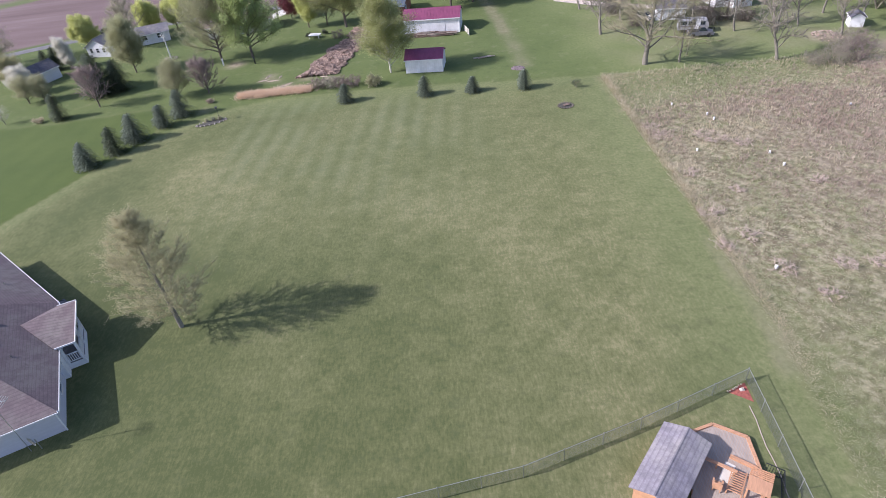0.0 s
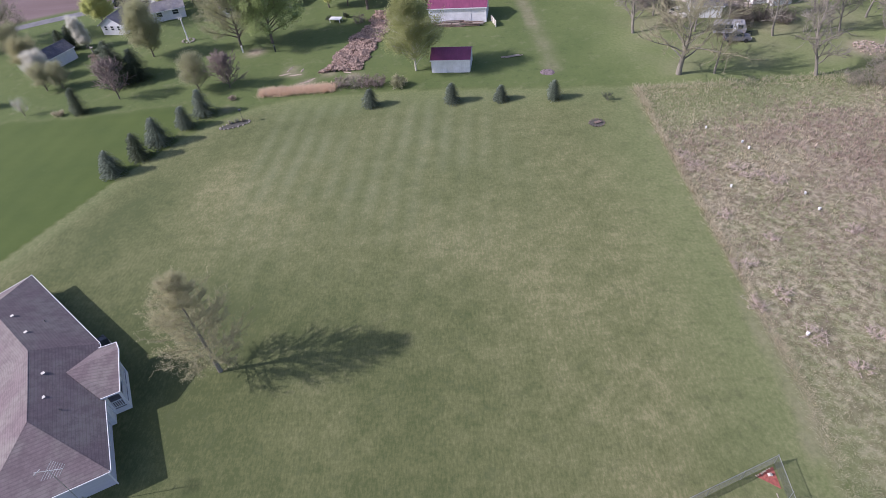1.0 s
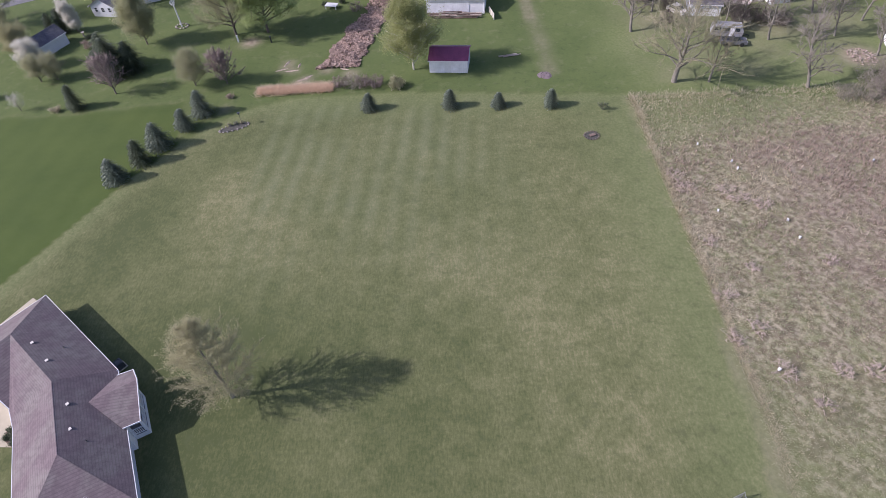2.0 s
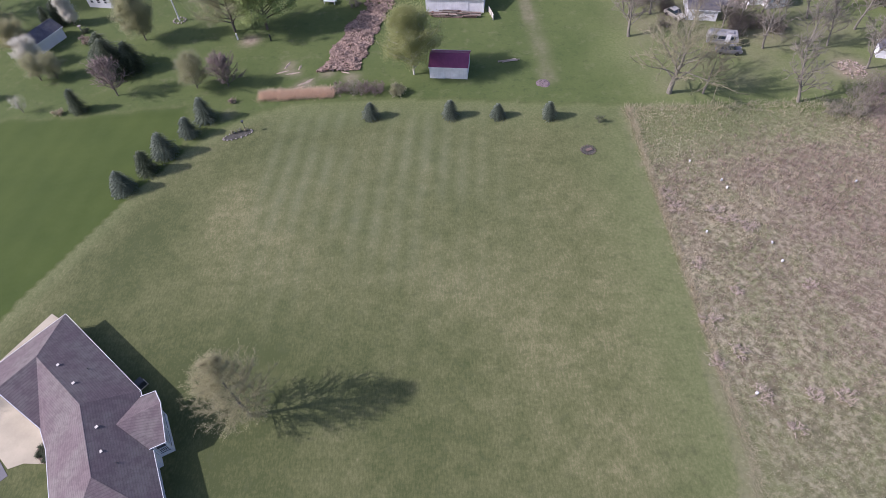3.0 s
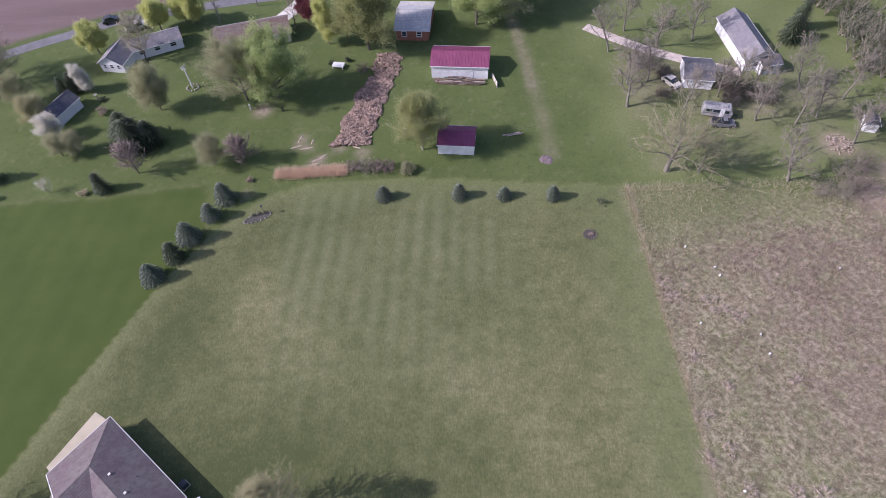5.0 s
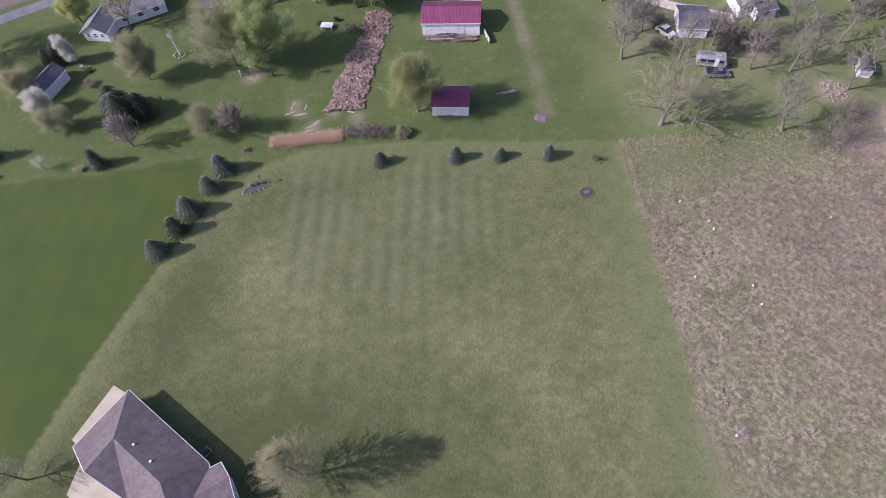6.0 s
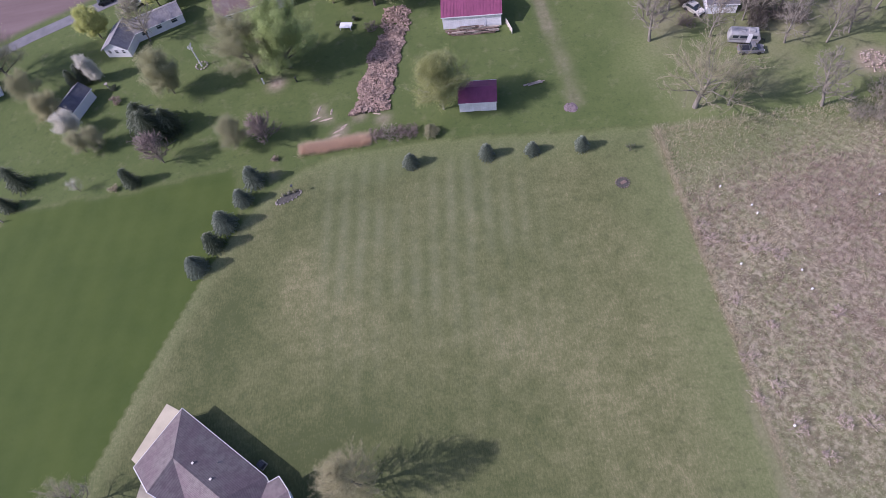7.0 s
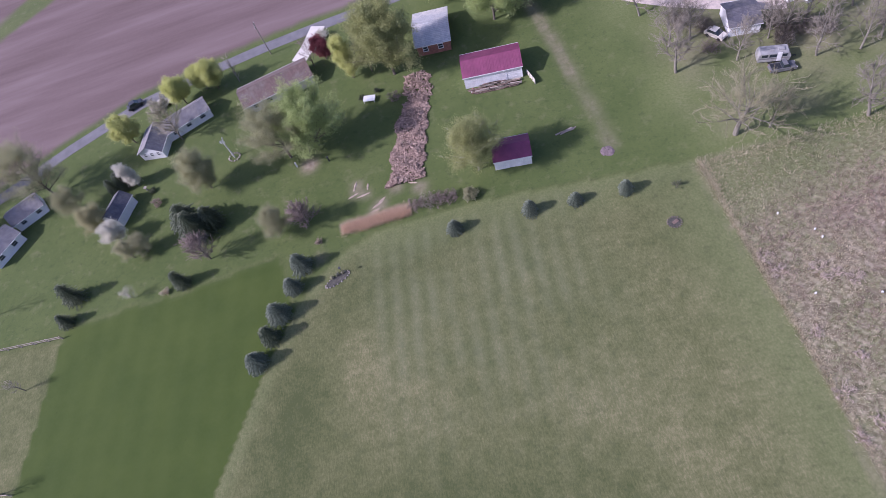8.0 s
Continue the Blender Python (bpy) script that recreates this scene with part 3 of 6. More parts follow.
def build_ground():
    xs, ys = graded(-115.2, 79.8, 0.7, 2600), graded(8, 226, 0.7, 2600)
    x, y = np.meshgrid(xs, ys)
    nx, ny = len(xs), len(ys)
    wob = np.sin(x * 0.9 + np.sin(y * 0.7)) * 0.10 + np.sin(y * 1.3 + x * 0.4) * 0.08
    xx, yy = x + wob, y + wob
    v = np.stack([x, y, np.zeros_like(x)], -1).reshape(-1, 3)
    i = (np.arange(ny - 1)[:, None] * nx + np.arange(nx - 1)[None]).ravel()
    f = np.stack([i, i + 1, i + nx + 1, i + nx], 1)
    me = bpy.data.meshes.new("ground")
    me.from_pydata(v.tolist(), [], f.tolist())
    main = inside(xx, yy, LAWN_EDGE + LAWN_TOP[1:] + MEADOW_EDGE + [(-66, -60)])
    dark = inside(xx, yy, [(-90, 40)] + [(-66, -60), (-66, 28)] + LAWN_EDGE[1:6] + [(-43.4, 89.2), (-60.0, 87.8), (-82.4, 87.7)]) & ~main
    meadow = inside(xx, yy, MEADOW_EDGE + [(400, -60), (400, 60), (71.1, 76.5), (61.6, 79.1), (44.5, 81.5), (31.7, 84.2)])
    field = inside(xx, yy, [(-2600, -900), (-420, -56)] + [(a - 0.8, b + 3.6) for a, b in ROAD[1:10]] + [(90, 155), (90, 170), (2600, 500), (2600, 2600), (-2600, 2600)])
    strip = inside(xx, yy, [(-420, -30), (-200, 117), (-118, 183.0), (-103.8, 194.5), (-10, 270), (300, 520), (290, 530), (-20, 275), (-113.1, 199.6), (-120.4, 191), (-208, 124), (-420, -20)])
    paddock = inside(xx, yy, [(-82.9, 86.0), (-87.0, 61.0), (-94, 20), (-200, 20), (-200, 94)])
    north = ~(main | dark | meadow | paddock)
    soil = field * (1 - 0.9 * strip)
    z_a = np.zeros((ny, nx, 4), np.float32)
    z_b = np.zeros((ny, nx, 4), np.float32)
    upper = np.clip((y - 68.5) / 7 - 0.028 * (x - 24), 0, 1) * meadow
    z_a[..., 0], z_a[..., 1], z_a[..., 2] = dark, north | meadow, meadow * (1 - 0.68 * upper) * (1 - 0.35 * np.clip((40 - y) / 12, 0, 1)) * np.maximum(np.clip((x - 22.5) / 5, 0.25, 1), np.clip((y - 26) / 14, 0, 1))
    rim = near_line(xx, yy, LAWN_EDGE)
    # how green the pale lawn stands: lusher along its borders, round the house and in the hut garden, dry in the middle
    green = 0.46 + 0.20 * np.exp(-((rim - 8) / 4.5) ** 2) - 0.08 * np.clip(1.4 - rim / 2.2, 0, 1) + 0.10 * np.clip(1.1 - near_line(xx, yy, LAWN_TOP) / 8, 0, 1)
    green += 0.08 * np.exp(-((near_line(xx, yy, MEADOW_EDGE) - 5) / 4) ** 2) + 0.12 * np.clip((y - 60) / 16, 0, 1)
    green += 0.17 * np.clip((54 - y) / 20, 0, 1) * np.clip((10 - x) / 12, 0, 1) + 0.16 * np.clip((-14 - x) / 9, 0, 1) * np.clip((52 - y) / 9, 0, 1) - 0.06 * inside(xx, yy, HUT_GARDEN)
    for cx, cy, r, s in ((-27.8, 60.3, 7, -0.16), (-16, 31, 6, -0.14), (2, 50, 11, -0.06), (4, 27, 6, -0.06), (-6, 22, 5, -0.1)):
        green += s * np.exp(-((x - cx) ** 2 + (y - cy) ** 2) / (r * r))
    for cx, cy, rx, ry, w in ((14, 56, 9, 14, -0.12), (18, 44, 5, 10, -0.10), (3, 62, 7, 8, 0.12), (-14, 24, 16, 8, 0.20), (-24, 47, 6, 5, 0.08), (-40, 62, 7, 8, 0.18), (-46, 54, 8, 9, 0.14), (-14, 40, 14, 8, 0.07), (-30, 47, 13, 11, 0.09), (-8, 44, 9, 7, 0.10), (-34, 70, 5, 6, -0.14)):
        green += w * np.exp(-((x - cx) / rx) ** 2 - ((y - cy) / ry) ** 2)
    # in the meadow the same channel tells where dead mauve weeds stand thick
    weeds = np.clip((x - 31 + 0.25 * (y - 60)) / 9, 0, 1) * np.clip((73 - y + 0.10 * (x - 40)) / 4, 0, 1) * np.clip((y - 24) / 26, 0.15, 1)
    weeds = np.maximum(weeds, 0.7 * np.exp(-(np.hypot((x - 27.5) / 2.0, (y - 61) / 6)) ** 2))
    z_a[..., 3] = np.where(meadow, np.clip(weeds, 0, 1), np.clip(green, 0, 1))
    fresh = np.maximum(np.clip(1.25 - near_line(xx, yy, MEADOW_EDGE) / 8.5, 0, 1), np.clip(1.3 - near_line(xx, yy, LAWN_TOP) / 6, 0, 1))
    z_b[..., 3] = np.maximum(fresh, 0.8 * np.clip(1.5 - rim / 2.0, 0, 1)) * main
    z_b[..., 3] = np.maximum(z_b[..., 3], np.clip((x - 19) / 8, 0, 1) * (north | meadow) * (0.65 + 0.35 * np.sin(x * 0.31 + np.sin(y * 0.23)) * np.sin(y * 0.27)))
    z_b[..., 0] = soil
    # worn track, bare patches, thin earth along the meadow's edge
    d = near_line(xx, yy, TRACK)
    worn = np.clip(1.35 - d / 1.25, 0, 1) * (0.24 + 0.08 * np.sin(y * 0.7)) * (y < 143)
    d = near_line(xx + 0.35, yy, TRACK)
    worn = np.maximum(worn, 0.95 * np.exp(-(d / 0.50) ** 2) * np.clip((y - 104) / 6, 0, 1) * (0.75 + 0.25 * np.sin(y * 1.9)) * (y < 143))
    litter = np.clip((x - 25) / 6, 0, 1) * np.clip((y - 84.5) / 3, 0, 1) * np.clip((118 - y) / 8, 0, 1) * np.clip((72 - x) / 5, 0, 1)
    worn = np.maximum(worn, litter * (0.10 + 0.10 * np.sin(x * 0.55 + np.sin(y * 0.4)) * np.sin(y * 0.47 + 1.0)))
    d2 = near_line(xx, yy, [(24.3, 41), (24.2, 37), (24.6, 33.5), (24.0, 29), (23.4, 26)])
    worn = np.maximum(worn, np.clip(1.1 - d2 / 0.42, 0, 1) * 0.8)
    d3 = near_line(xx, yy, MEADOW_EDGE)
    worn = np.maximum(worn, np.clip(1.0 - d3 / 0.5, 0, 1) * 0.45 * (0.5 + 0.5 * np.sin(y * 1.7)) * (y > 40))
    for cx, cy, r, s in ((-28.6, 98.9, 0.9, 1.0), (-29.0, 97.0, 0.8, 0.9), (-27.1, 96.6, 0.8, 0.9), (-25.0, 93.6, 1.0, 0.9), (-26.1, 92.7, 0.8, 0.8), (-21.9, 95.9, 1.0, 0.8), (-36.7, 107.0, 1.7, 0.9), (-36.6, 86.2, 0.9, 0.5), (62.1, 78.2, 4.0, 0.9), (68.2, 82.5, 4.0, 0.9), (-17.8, 94.6, 1.2, 0.7), (61.2, 90.0, 3.2, 0.8), (43.9, 100.3, 4, 0.25), (52.2, 101.1, 6, 0.3), (61.6, 101.9, 6, 0.25), (37.6, 111.5, 5, 0.3), (33.0, 105.5, 4, 0.3)):
        q = np.hypot((xx - cx), (yy - cy)) / r
        worn = np.maximum(worn, s * np.clip(1.6 - 1.3 * q, 0, 1))
    z_b[..., 1] = np.clip(worn, 0, 1)
    fade = np.clip((x + 31) / 4, 0, 1) * np.clip((10 - x) / 14, 0, 1) * np.clip((y - 42) / 24, 0, 1) * np.clip((87 - y) / 3, 0, 1)
    z_b[..., 2] = fade * main
    for z in (z_a, z_b):                      # soften the borders by half a metre
        for ch in range(3):
            if z is z_a and ch in (0, 2):
                continue
            q = np.pad(z[..., ch], 1, mode="edge")
            z[..., ch] = sum(q[1 + i:1 + i + ny, 1 + j:1 + j + nx] for i in (-1, 0, 1) for j in (-1, 0, 1)) / 9
    for name, z in (("zone_a", z_a), ("zone_b", z_b)):
        at = me.attributes.new(name, "FLOAT_COLOR", "POINT")
        at.data.foreach_set("color", z.ravel())
    me.materials.append(GROUND)
    me.update()
    tagged(new("ground", me), "spring lawns, rough meadow and ploughed field in one sheet", "ground", kind="structure")


build_ground()


def ribbon(name, line, width, z, mat, label, category):
    """A paved strip along a line, with a real edge."""
    g = Geo()
    left, right = [], []
    for i, (px, py) in enumerate(line):
        a, b = line[max(0, i - 1)], line[min(len(line) - 1, i + 1)]
        d = Vector((b[0] - a[0], b[1] - a[1])).normalized()
        left.append((px - d.y * width / 2, py + d.x * width / 2, z))
        right.append((px + d.y * width / 2, py - d.x * width / 2, z))
    for i in range(len(line) - 1):
        g.slab([right[i], right[i + 1], left[i + 1], left[i]], z + 0.1)
    ob = part(name, g, mat)
    return tagged(ob, label, category, kind="structure")


ribbon("road", ROAD, 3.1, 0.03, ASPHALT, "narrow grey asphalt country road beside the ploughed field", "road")
ribbon("gravel_drive", [(26.2, 127.0), (31.4, 122.2), (35.8, 118.7), (40.7, 115.6), (45.6, 112.8), (51.9, 109.7)], 2.4, 0.03, GRAVEL, "pale gravel drive to the farmhouse under bare trees", "drive")
ribbon("concrete_drive", [(-31.6, 146.2), (-32.8, 143.6), (-34.4, 140.2), (-36.8, 136.6)], 3.4, 0.035, CONCRETE_PALE, "pale concrete driveway off the road", "drive")

# ---- walls with real openings ----
def pane_window(parent, x0, x1, z0, z1, thick=0.2):
    """A window in a wall: frame, glass and sill, set into its opening."""
    w = part("window", Geo().box(((x0 + x1) / 2, thick * 0.5, z0 + 0.02), (x1 - x0, thick * 0.5, 0.04)), TRIM, parent)
    g = Geo()
    for a, b in ((x0 - 0.04, x0 + 0.05), (x1 - 0.05, x1 + 0.04)):
        g.box(((a + b) / 2, -0.01, (z0 + z1) / 2), (b - a, 0.09, z1 - z0 + 0.1))
    for a, b in ((z0 - 0.05, z0 + 0.05), (z1 - 0.05, z1 + 0.05), ((z0 + z1) / 2 - 0.02, (z0 + z1) / 2 + 0.02)):
        g.box(((x0 + x1) / 2, -0.012, (a + b) / 2), (x1 - x0, 0.085, b - a))
    part("frame", g, TRIM, w)
    part("pane", Geo().box(((x0 + x1) / 2, 0.07, (z0 + z1) / 2), (x1 - x0, 0.02, z1 - z0)), GLASS, w)


def wall(parent, a, b, h, mat, openings=(), doors=(), peak=None, thick=0.2, name="wall"):
    """A wall from a to b, in its thing's own frame, its outside to the right of the way from a to b; windows and doors cut through it."""
    a, b = Vector((*a, 0)), Vector((*b, 0))
    d = b - a
    length = d.length
    g = Geo()
    holes = [tuple(o) for o in openings] + [(x0, x1, 0.0, z1) for x0, x1, z1 in doors]
    cx = sorted({0.0, length, *[v for o in holes for v in o[:2]], *([peak[0]] if peak else [])})
    cz = sorted({0.0, h, *[v for o in holes for v in o[2:4]]})
    solid = {(i, j) for i in range(len(cx) - 1) for j in range(len(cz) - 1)
             if not any(o[0] < (cx[i] + cx[i + 1]) / 2 < o[1] and o[2] < (cz[j] + cz[j + 1]) / 2 < o[3] for o in holes)}
    made = {}
    def corner(i, j, y):
        if (i, j, y) not in made:
            made[i, j, y] = len(g.v)
            g.v.append((cx[i], y, cz[j]))
        return made[i, j, y]
    for i, j in solid:
        g.f.append(tuple(corner(*q, 0.0) for q in ((i, j), (i + 1, j), (i + 1, j + 1), (i, j + 1))))
        g.f.append(tuple(corner(*q, thick) for q in ((i, j + 1), (i + 1, j + 1), (i + 1, j), (i, j))))
        for di, dj, p0, p1 in ((-1, 0, (i, j + 1), (i, j)), (1, 0, (i + 1, j), (i + 1, j + 1)), (0, -1, (i, j), (i + 1, j)), (0, 1, (i + 1, j + 1), (i, j + 1))):
            if (i + di, j + dj) not in solid and not (dj == 1 and j == len(cz) - 2 and peak):
                g.f.append((corner(*p0, 0.0), corner(*p0, thick), corner(*p1, thick), corner(*p1, 0.0)))
    if peak:
        top = len(cz) - 1
        n = len(g.v)
        g.v += [(peak[0], 0.0, peak[1]), (peak[0], thick, peak[1])]
        k = len(cx) - 1
        front = [corner(i, top, 0.0) for i in range(k + 1)]
        back = [corner(i, top, thick) for i in range(k + 1)]
        for i in range(k):
            g.f.append((front[i], front[i + 1], n))
            g.f.append((back[i + 1], back[i], n + 1))
        g.f += [(front[k], back[k], n + 1, n), (back[0], front[0], n, n + 1)]
    ob = part(name, g, mat, parent)
    ob.matrix_basis = Matrix.Translation(a) @ Matrix.Rotation(math.atan2(d.y, d.x), 4, "Z")
    for o in openings:
        pane_window(ob, *o, thick)
    for x0, x1, z1 in doors:
        dr = part("door", Geo().box(((x0 + x1) / 2, 0.08, z1 / 2), (x1 - x0, 0.05, z1)), TRIM, ob)
        for q in range(1, 4):
            part("door_rail", Geo().box(((x0 + x1) / 2, 0.05, z1 * q / 4), (x1 - x0 - 0.1, 0.02, 0.04)), TRIM, dr)
    return ob


def roof_slab(parent, pts, mat, thick=0.14, name="roof", ribs=0.0):
    """One slope of a roof; its first two points are the eave. Ribs are standing seams."""
    g = Geo()
    p = [Vector(q) for q in pts]
    n = (p[1] - p[0]).cross(p[2] - p[0]).normalized()
    if n.z < 0:
        n = -n
    g.slab(p, thick, tuple(-n))
    ob = part(name, g, mat, parent)
    e = (p[1] - p[0]).normalized()
    up = n.cross(e).normalized()
    if up.z < 0:
        up = -up
    loc = [((q - p[0]).dot(e), (q - p[0]).dot(up)) for q in p]
    top = max(q[1] for q in loc)
    def span(level, axis):
        c = []
        for (x0, y0), (x1, y1) in zip(loc, loc[1:] + loc[:1]):
            s0, s1 = ((y0, y1) if axis else (x0, x1))
            o0, o1 = ((x0, x1) if axis else (y0, y1))
            if (s0 - level) * (s1 - level) < 0:
                c.append(o0 + (o1 - o0) * (level - s0) / (s1 - s0))
        return (min(c), max(c)) if len(c) >= 2 else None
    if ribs:
        lo, hi = min(q[0] for q in loc), max(q[0] for q in loc)
        x = lo + ribs / 2
        while x < hi:
            s = span(x, False)
            if s and s[1] - s[0] > 0.1:
                part("seam", Geo().beam(p[0] + e * x + up * s[0] + n * 0.015, p[0] + e * x + up * s[1] + n * 0.008, 0.04, 0.025), mat, ob)
            x += ribs
    return ob


def gable_house(name, label, category, at, turn, length, width, eave, ridge, wall_mat, roof_mat, over=0.4, wins=(), wins_back=(), doors=(), side_wins=(), ribs=0.0, group=""):
    """A gabled building; its front, of the given length, faces -y of its own frame."""
    ob = thing(name, label, category, at, turn, group)
    x, y = length / 2, width / 2
    wall(ob, (-x, -y), (x, -y), eave, wall_mat, wins, doors)
    wall(ob, (x, y), (-x, y), eave, wall_mat, wins_back)
    wall(ob, (x, -y + 0.2), (x, y - 0.2), eave, wall_mat, side_wins, peak=(y - 0.2, ridge - 0.12))
    wall(ob, (-x, y - 0.2), (-x, -y + 0.2), eave, wall_mat, side_wins, peak=(y - 0.2, ridge - 0.12))
    drop = (ridge - eave) / y * over
    for s in (-1, 1):
        a, b = (-s * (x + over), s * (y + over), eave - drop), (s * (x + over), s * (y + over), eave - drop)
        roof_slab(ob, [a, b, (s * (x + over), 0, ridge), (-s * (x + over), 0, ridge)], roof_mat, 0.1, "roof", ribs)
    part("ridge_cap", Geo().box((0, 0, ridge), (length + 2 * over, 0.1, 0.03)), roof_mat, ob)
    for s in (-1, 1):
        part("fascia", Geo().box((0, s * (y + over + 0.03), eave - drop - 0.06), (length + 2 * over, 0.05, 0.16)), TRIM, ob)
    return ob


# ---- the near house: two wings, garage gable and a columned porch ----
def near_house():
    A, N, S = Vector((-46.75, 49.02, 2.35)), Vector((-35.25, 39.12, 2.35)), Vector((-29.15, 26.62, 2.35))
    SW, D, C = Vector((-37.65, 22.42, 2.35)), Vector((-42.75, 33.42, 2.35)), Vector((-44.15, 35.52, 2.35))
    p, jn, rs = Vector((-46.05, 42.42, 4.6)), Vector((-39.55, 36.92, 4.6)), Vector((-35.95, 29.82, 4.6))
    E0, E1 = Vector((-52.25, 42.42, 2.35)), Vector((-48.75, 38.82, 4.55))
    ob = thing("house", "white-sided house with mauve-grey hipped shingle roof and columned back porch", "house")
    for f in ((A, N, jn, p), (N, S, rs, jn), (S, SW, rs), (SW, D, jn, rs), (C, D, jn, p), (C, p, E1), (E0, A, p, E1)):
        f = list(f)
        if f[0] is C and f[1] is p:
            f = [p, C, E1]
        roof_slab(ob, f, ROOF_HOUSE, 0.12, "roof")
    # ridge and hip caps
    for a, b in ((A, p), (p, jn), (N, jn), (jn, rs), (S, rs), (SW, rs), (p, E1)):
        part("ridge_cap", Geo().beam(a + Vector((0, 0, -0.012)), b + Vector((0, 0, -0.012)), 0.06, 0.03), ROOF_HOUSE, ob)
    # white gutters along the eaves
    for a, b in ((A, N), (N, S), (S, SW), (SW, D), (E0, A), (D, C)):
        d = (b - a).normalized()
        out = Vector((-d.y, d.x, 0))
        g = Geo()
        g.beam(a + out * 0.06 + Vector((0, 0, -0.06)), b + out * 0.06 + Vector((0, 0, -0.06)), 0.05, 0.09)
        part("gutter", g, TRIM, ob)
    part("verge_board", Geo().beam(E0 + Vector((0, 0, -0.1)), E1 + Vector((0, 0, -0.1)), 0.08, 0.22).beam(C + Vector((0, 0, -0.1)), E1 + Vector((0, 0, -0.1)), 0.08, 0.22), TRIM, ob)
    # walls, set in under the eaves
    ring = [A, N, S, SW, D, C, E0]
    inset = []
    for i, q in enumerate(ring):
        u, w = (q - ring[i - 1]).normalized(), (ring[(i + 1) % len(ring)] - q).normalized()
        nu, nw = Vector((u.y, -u.x, 0)), Vector((w.y, -w.x, 0))
        m = (nu + nw).normalized()
        inset.append(q + m * (0.45 / max(0.35, m.dot(nu))))
    wins = {0: [(2.0, 3.2, 0.9, 2.0), (5.5, 7.0, 0.9, 2.0), (9.5, 10.7, 0.9, 2.0)], 1: [(9.0, 10.2, 0.8, 2.0)], 2: [(6.2, 7.4, 0.9, 2.0)], 3: [(3, 4.4, 0.8, 2.0), (7, 8.2, 0.8, 2.0)], 6: [(3, 4, 1.0, 1.9)]}
    for i in range(len(inset)):
        a, b = inset[i], inset[(i + 1) % len(inset)]
        # the ring runs clockwise, so the outside lies to the left; the wall is drawn from its far end
        length = (b - a).length
        w = [(length - x1, length - x0, z0, z1) for x0, x1, z0, z1 in wins.get(i, [])]
        doors = [(length * 0.12, length * 0.5, 2.1), (length * 0.56, length * 0.88, 2.1)] if i == 5 else ()
        pk = (length * 0.5, 4.2) if i == 5 else None
        wall(ob, b.xy, a.xy, 2.27, SIDING_SHADED, w, doors, pk)
    # soffit closing the eaves
    part("soffit", Geo().slab([(q.x, q.y, 2.21) for q in ring], 0.03), TRIM, ob)
    # roof vents and stacks
    for x, y, z in ((-43.69, 41.55, 4.20), (-41.28, 39.41, 4.22), (-37.35, 34.72, 4.17), (-36.15, 32.32, 4.13)):
        v = part("roof_vent", Geo().box((x, y, z - 0.08), (0.2, 0.2, 0.22), -40), CREAM, ob, "white square roof vent")
        part("vent_hood", Geo().box((x, y, z + 0.04), (0.28, 0.28, 0.05), -40), CREAM, v)
    for x, y, z in ((-40.92, 41.39, 3.35), (-34.50, 31.36, 3.63)):
        part("stack_pipe", Geo().tube((x, y, z - 0.3), (x, y, z + 0.16), 0.06, 0.06, 8), STEEL, ob)
    # downspouts at the corners
    for e, w in ((A, inset[0]), (N, inset[1]), (S, inset[2])):
        q = w + (e - w) * 0.22
        part("downspout", Geo().beam((e.x, e.y, 2.4), (q.x, q.y, 2.0), 0.08, 0.08).beam((q.x, q.y, 2.02), (q.x, q.y, 0.05), 0.08, 0.08), TRIM, ob)
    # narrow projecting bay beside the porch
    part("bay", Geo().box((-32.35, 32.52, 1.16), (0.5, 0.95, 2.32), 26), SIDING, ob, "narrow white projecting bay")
    # gabled porch on the garden side
    pin, pk = Vector((-35.95, 35.17, 3.52)), Vector((-31.85, 36.97, 4.05))
    pn, ps = Vector((-33.55, 38.97, 2.55)), Vector((-31.05, 33.57, 2.55))
    inn, ins = Vector((-34.95, 38.42, 2.55)), Vector((-32.45, 32.92, 2.55))
    roof_slab(ob, [inn, pn, pk, pin], ROOF_HOUSE, 0.12, "porch_roof")
    roof_slab(ob, [ps, ins, pin, pk], ROOF_HOUSE, 0.12, "porch_roof")
    part("porch_fascia", Geo().beam(pn, pk, 0.06, 0.18).beam(pk, ps, 0.06, 0.18).beam(inn, pn, 0.06, 0.14).beam(ins, ps, 0.06, 0.14), TRIM, ob)
    part("porch_brace", Geo().beam(pn.lerp(pk, 0.35) + Vector((-0.2, -0.1, -0.3)), ps.lerp(pk, 0.35) + Vector((-0.2, -0.1, -0.3)), 0.1, 0.12), TRIM, ob)
    o, ux, uy = Vector((-34.60, 36.72, 0)), Vector((0.896, 0.444, 0)), Vector((0.444, -0.896, 0))
    deck = part("porch_deck", Geo().slab([tuple(o + Vector((0, 0, 0.55))), tuple(o + uy * 4.25 + Vector((0, 0, 0.55))), tuple(o + uy * 4.25 + ux * 1.75 + Vector((0, 0, 0.55))), tuple(o + ux * 1.75 + Vector((0, 0, 0.55)))], 0.55), TRIM, ob, "white-skirted porch deck")
    c4 = [o + uy * a + ux * b + Vector((0, 0, 0.575)) for a, b in ((0.05, 0.0), (4.2, 0.0), (4.2, 1.7), (0.05, 1.7))]
    part("deck_boards", Geo().slab([tuple(q) for q in c4], 0.03), ROOF_GREY, deck, "grey porch floor boards")
    for a, b in ((0.1, 1.65), (2.1, 1.65), (4.15, 1.65), (4.15, 0.5)):
        q = o + uy * a + ux * b
        part("column", Geo().box((q.x, q.y, 1.5), (0.2, 0.2, 1.95), 26), TRIM, ob)
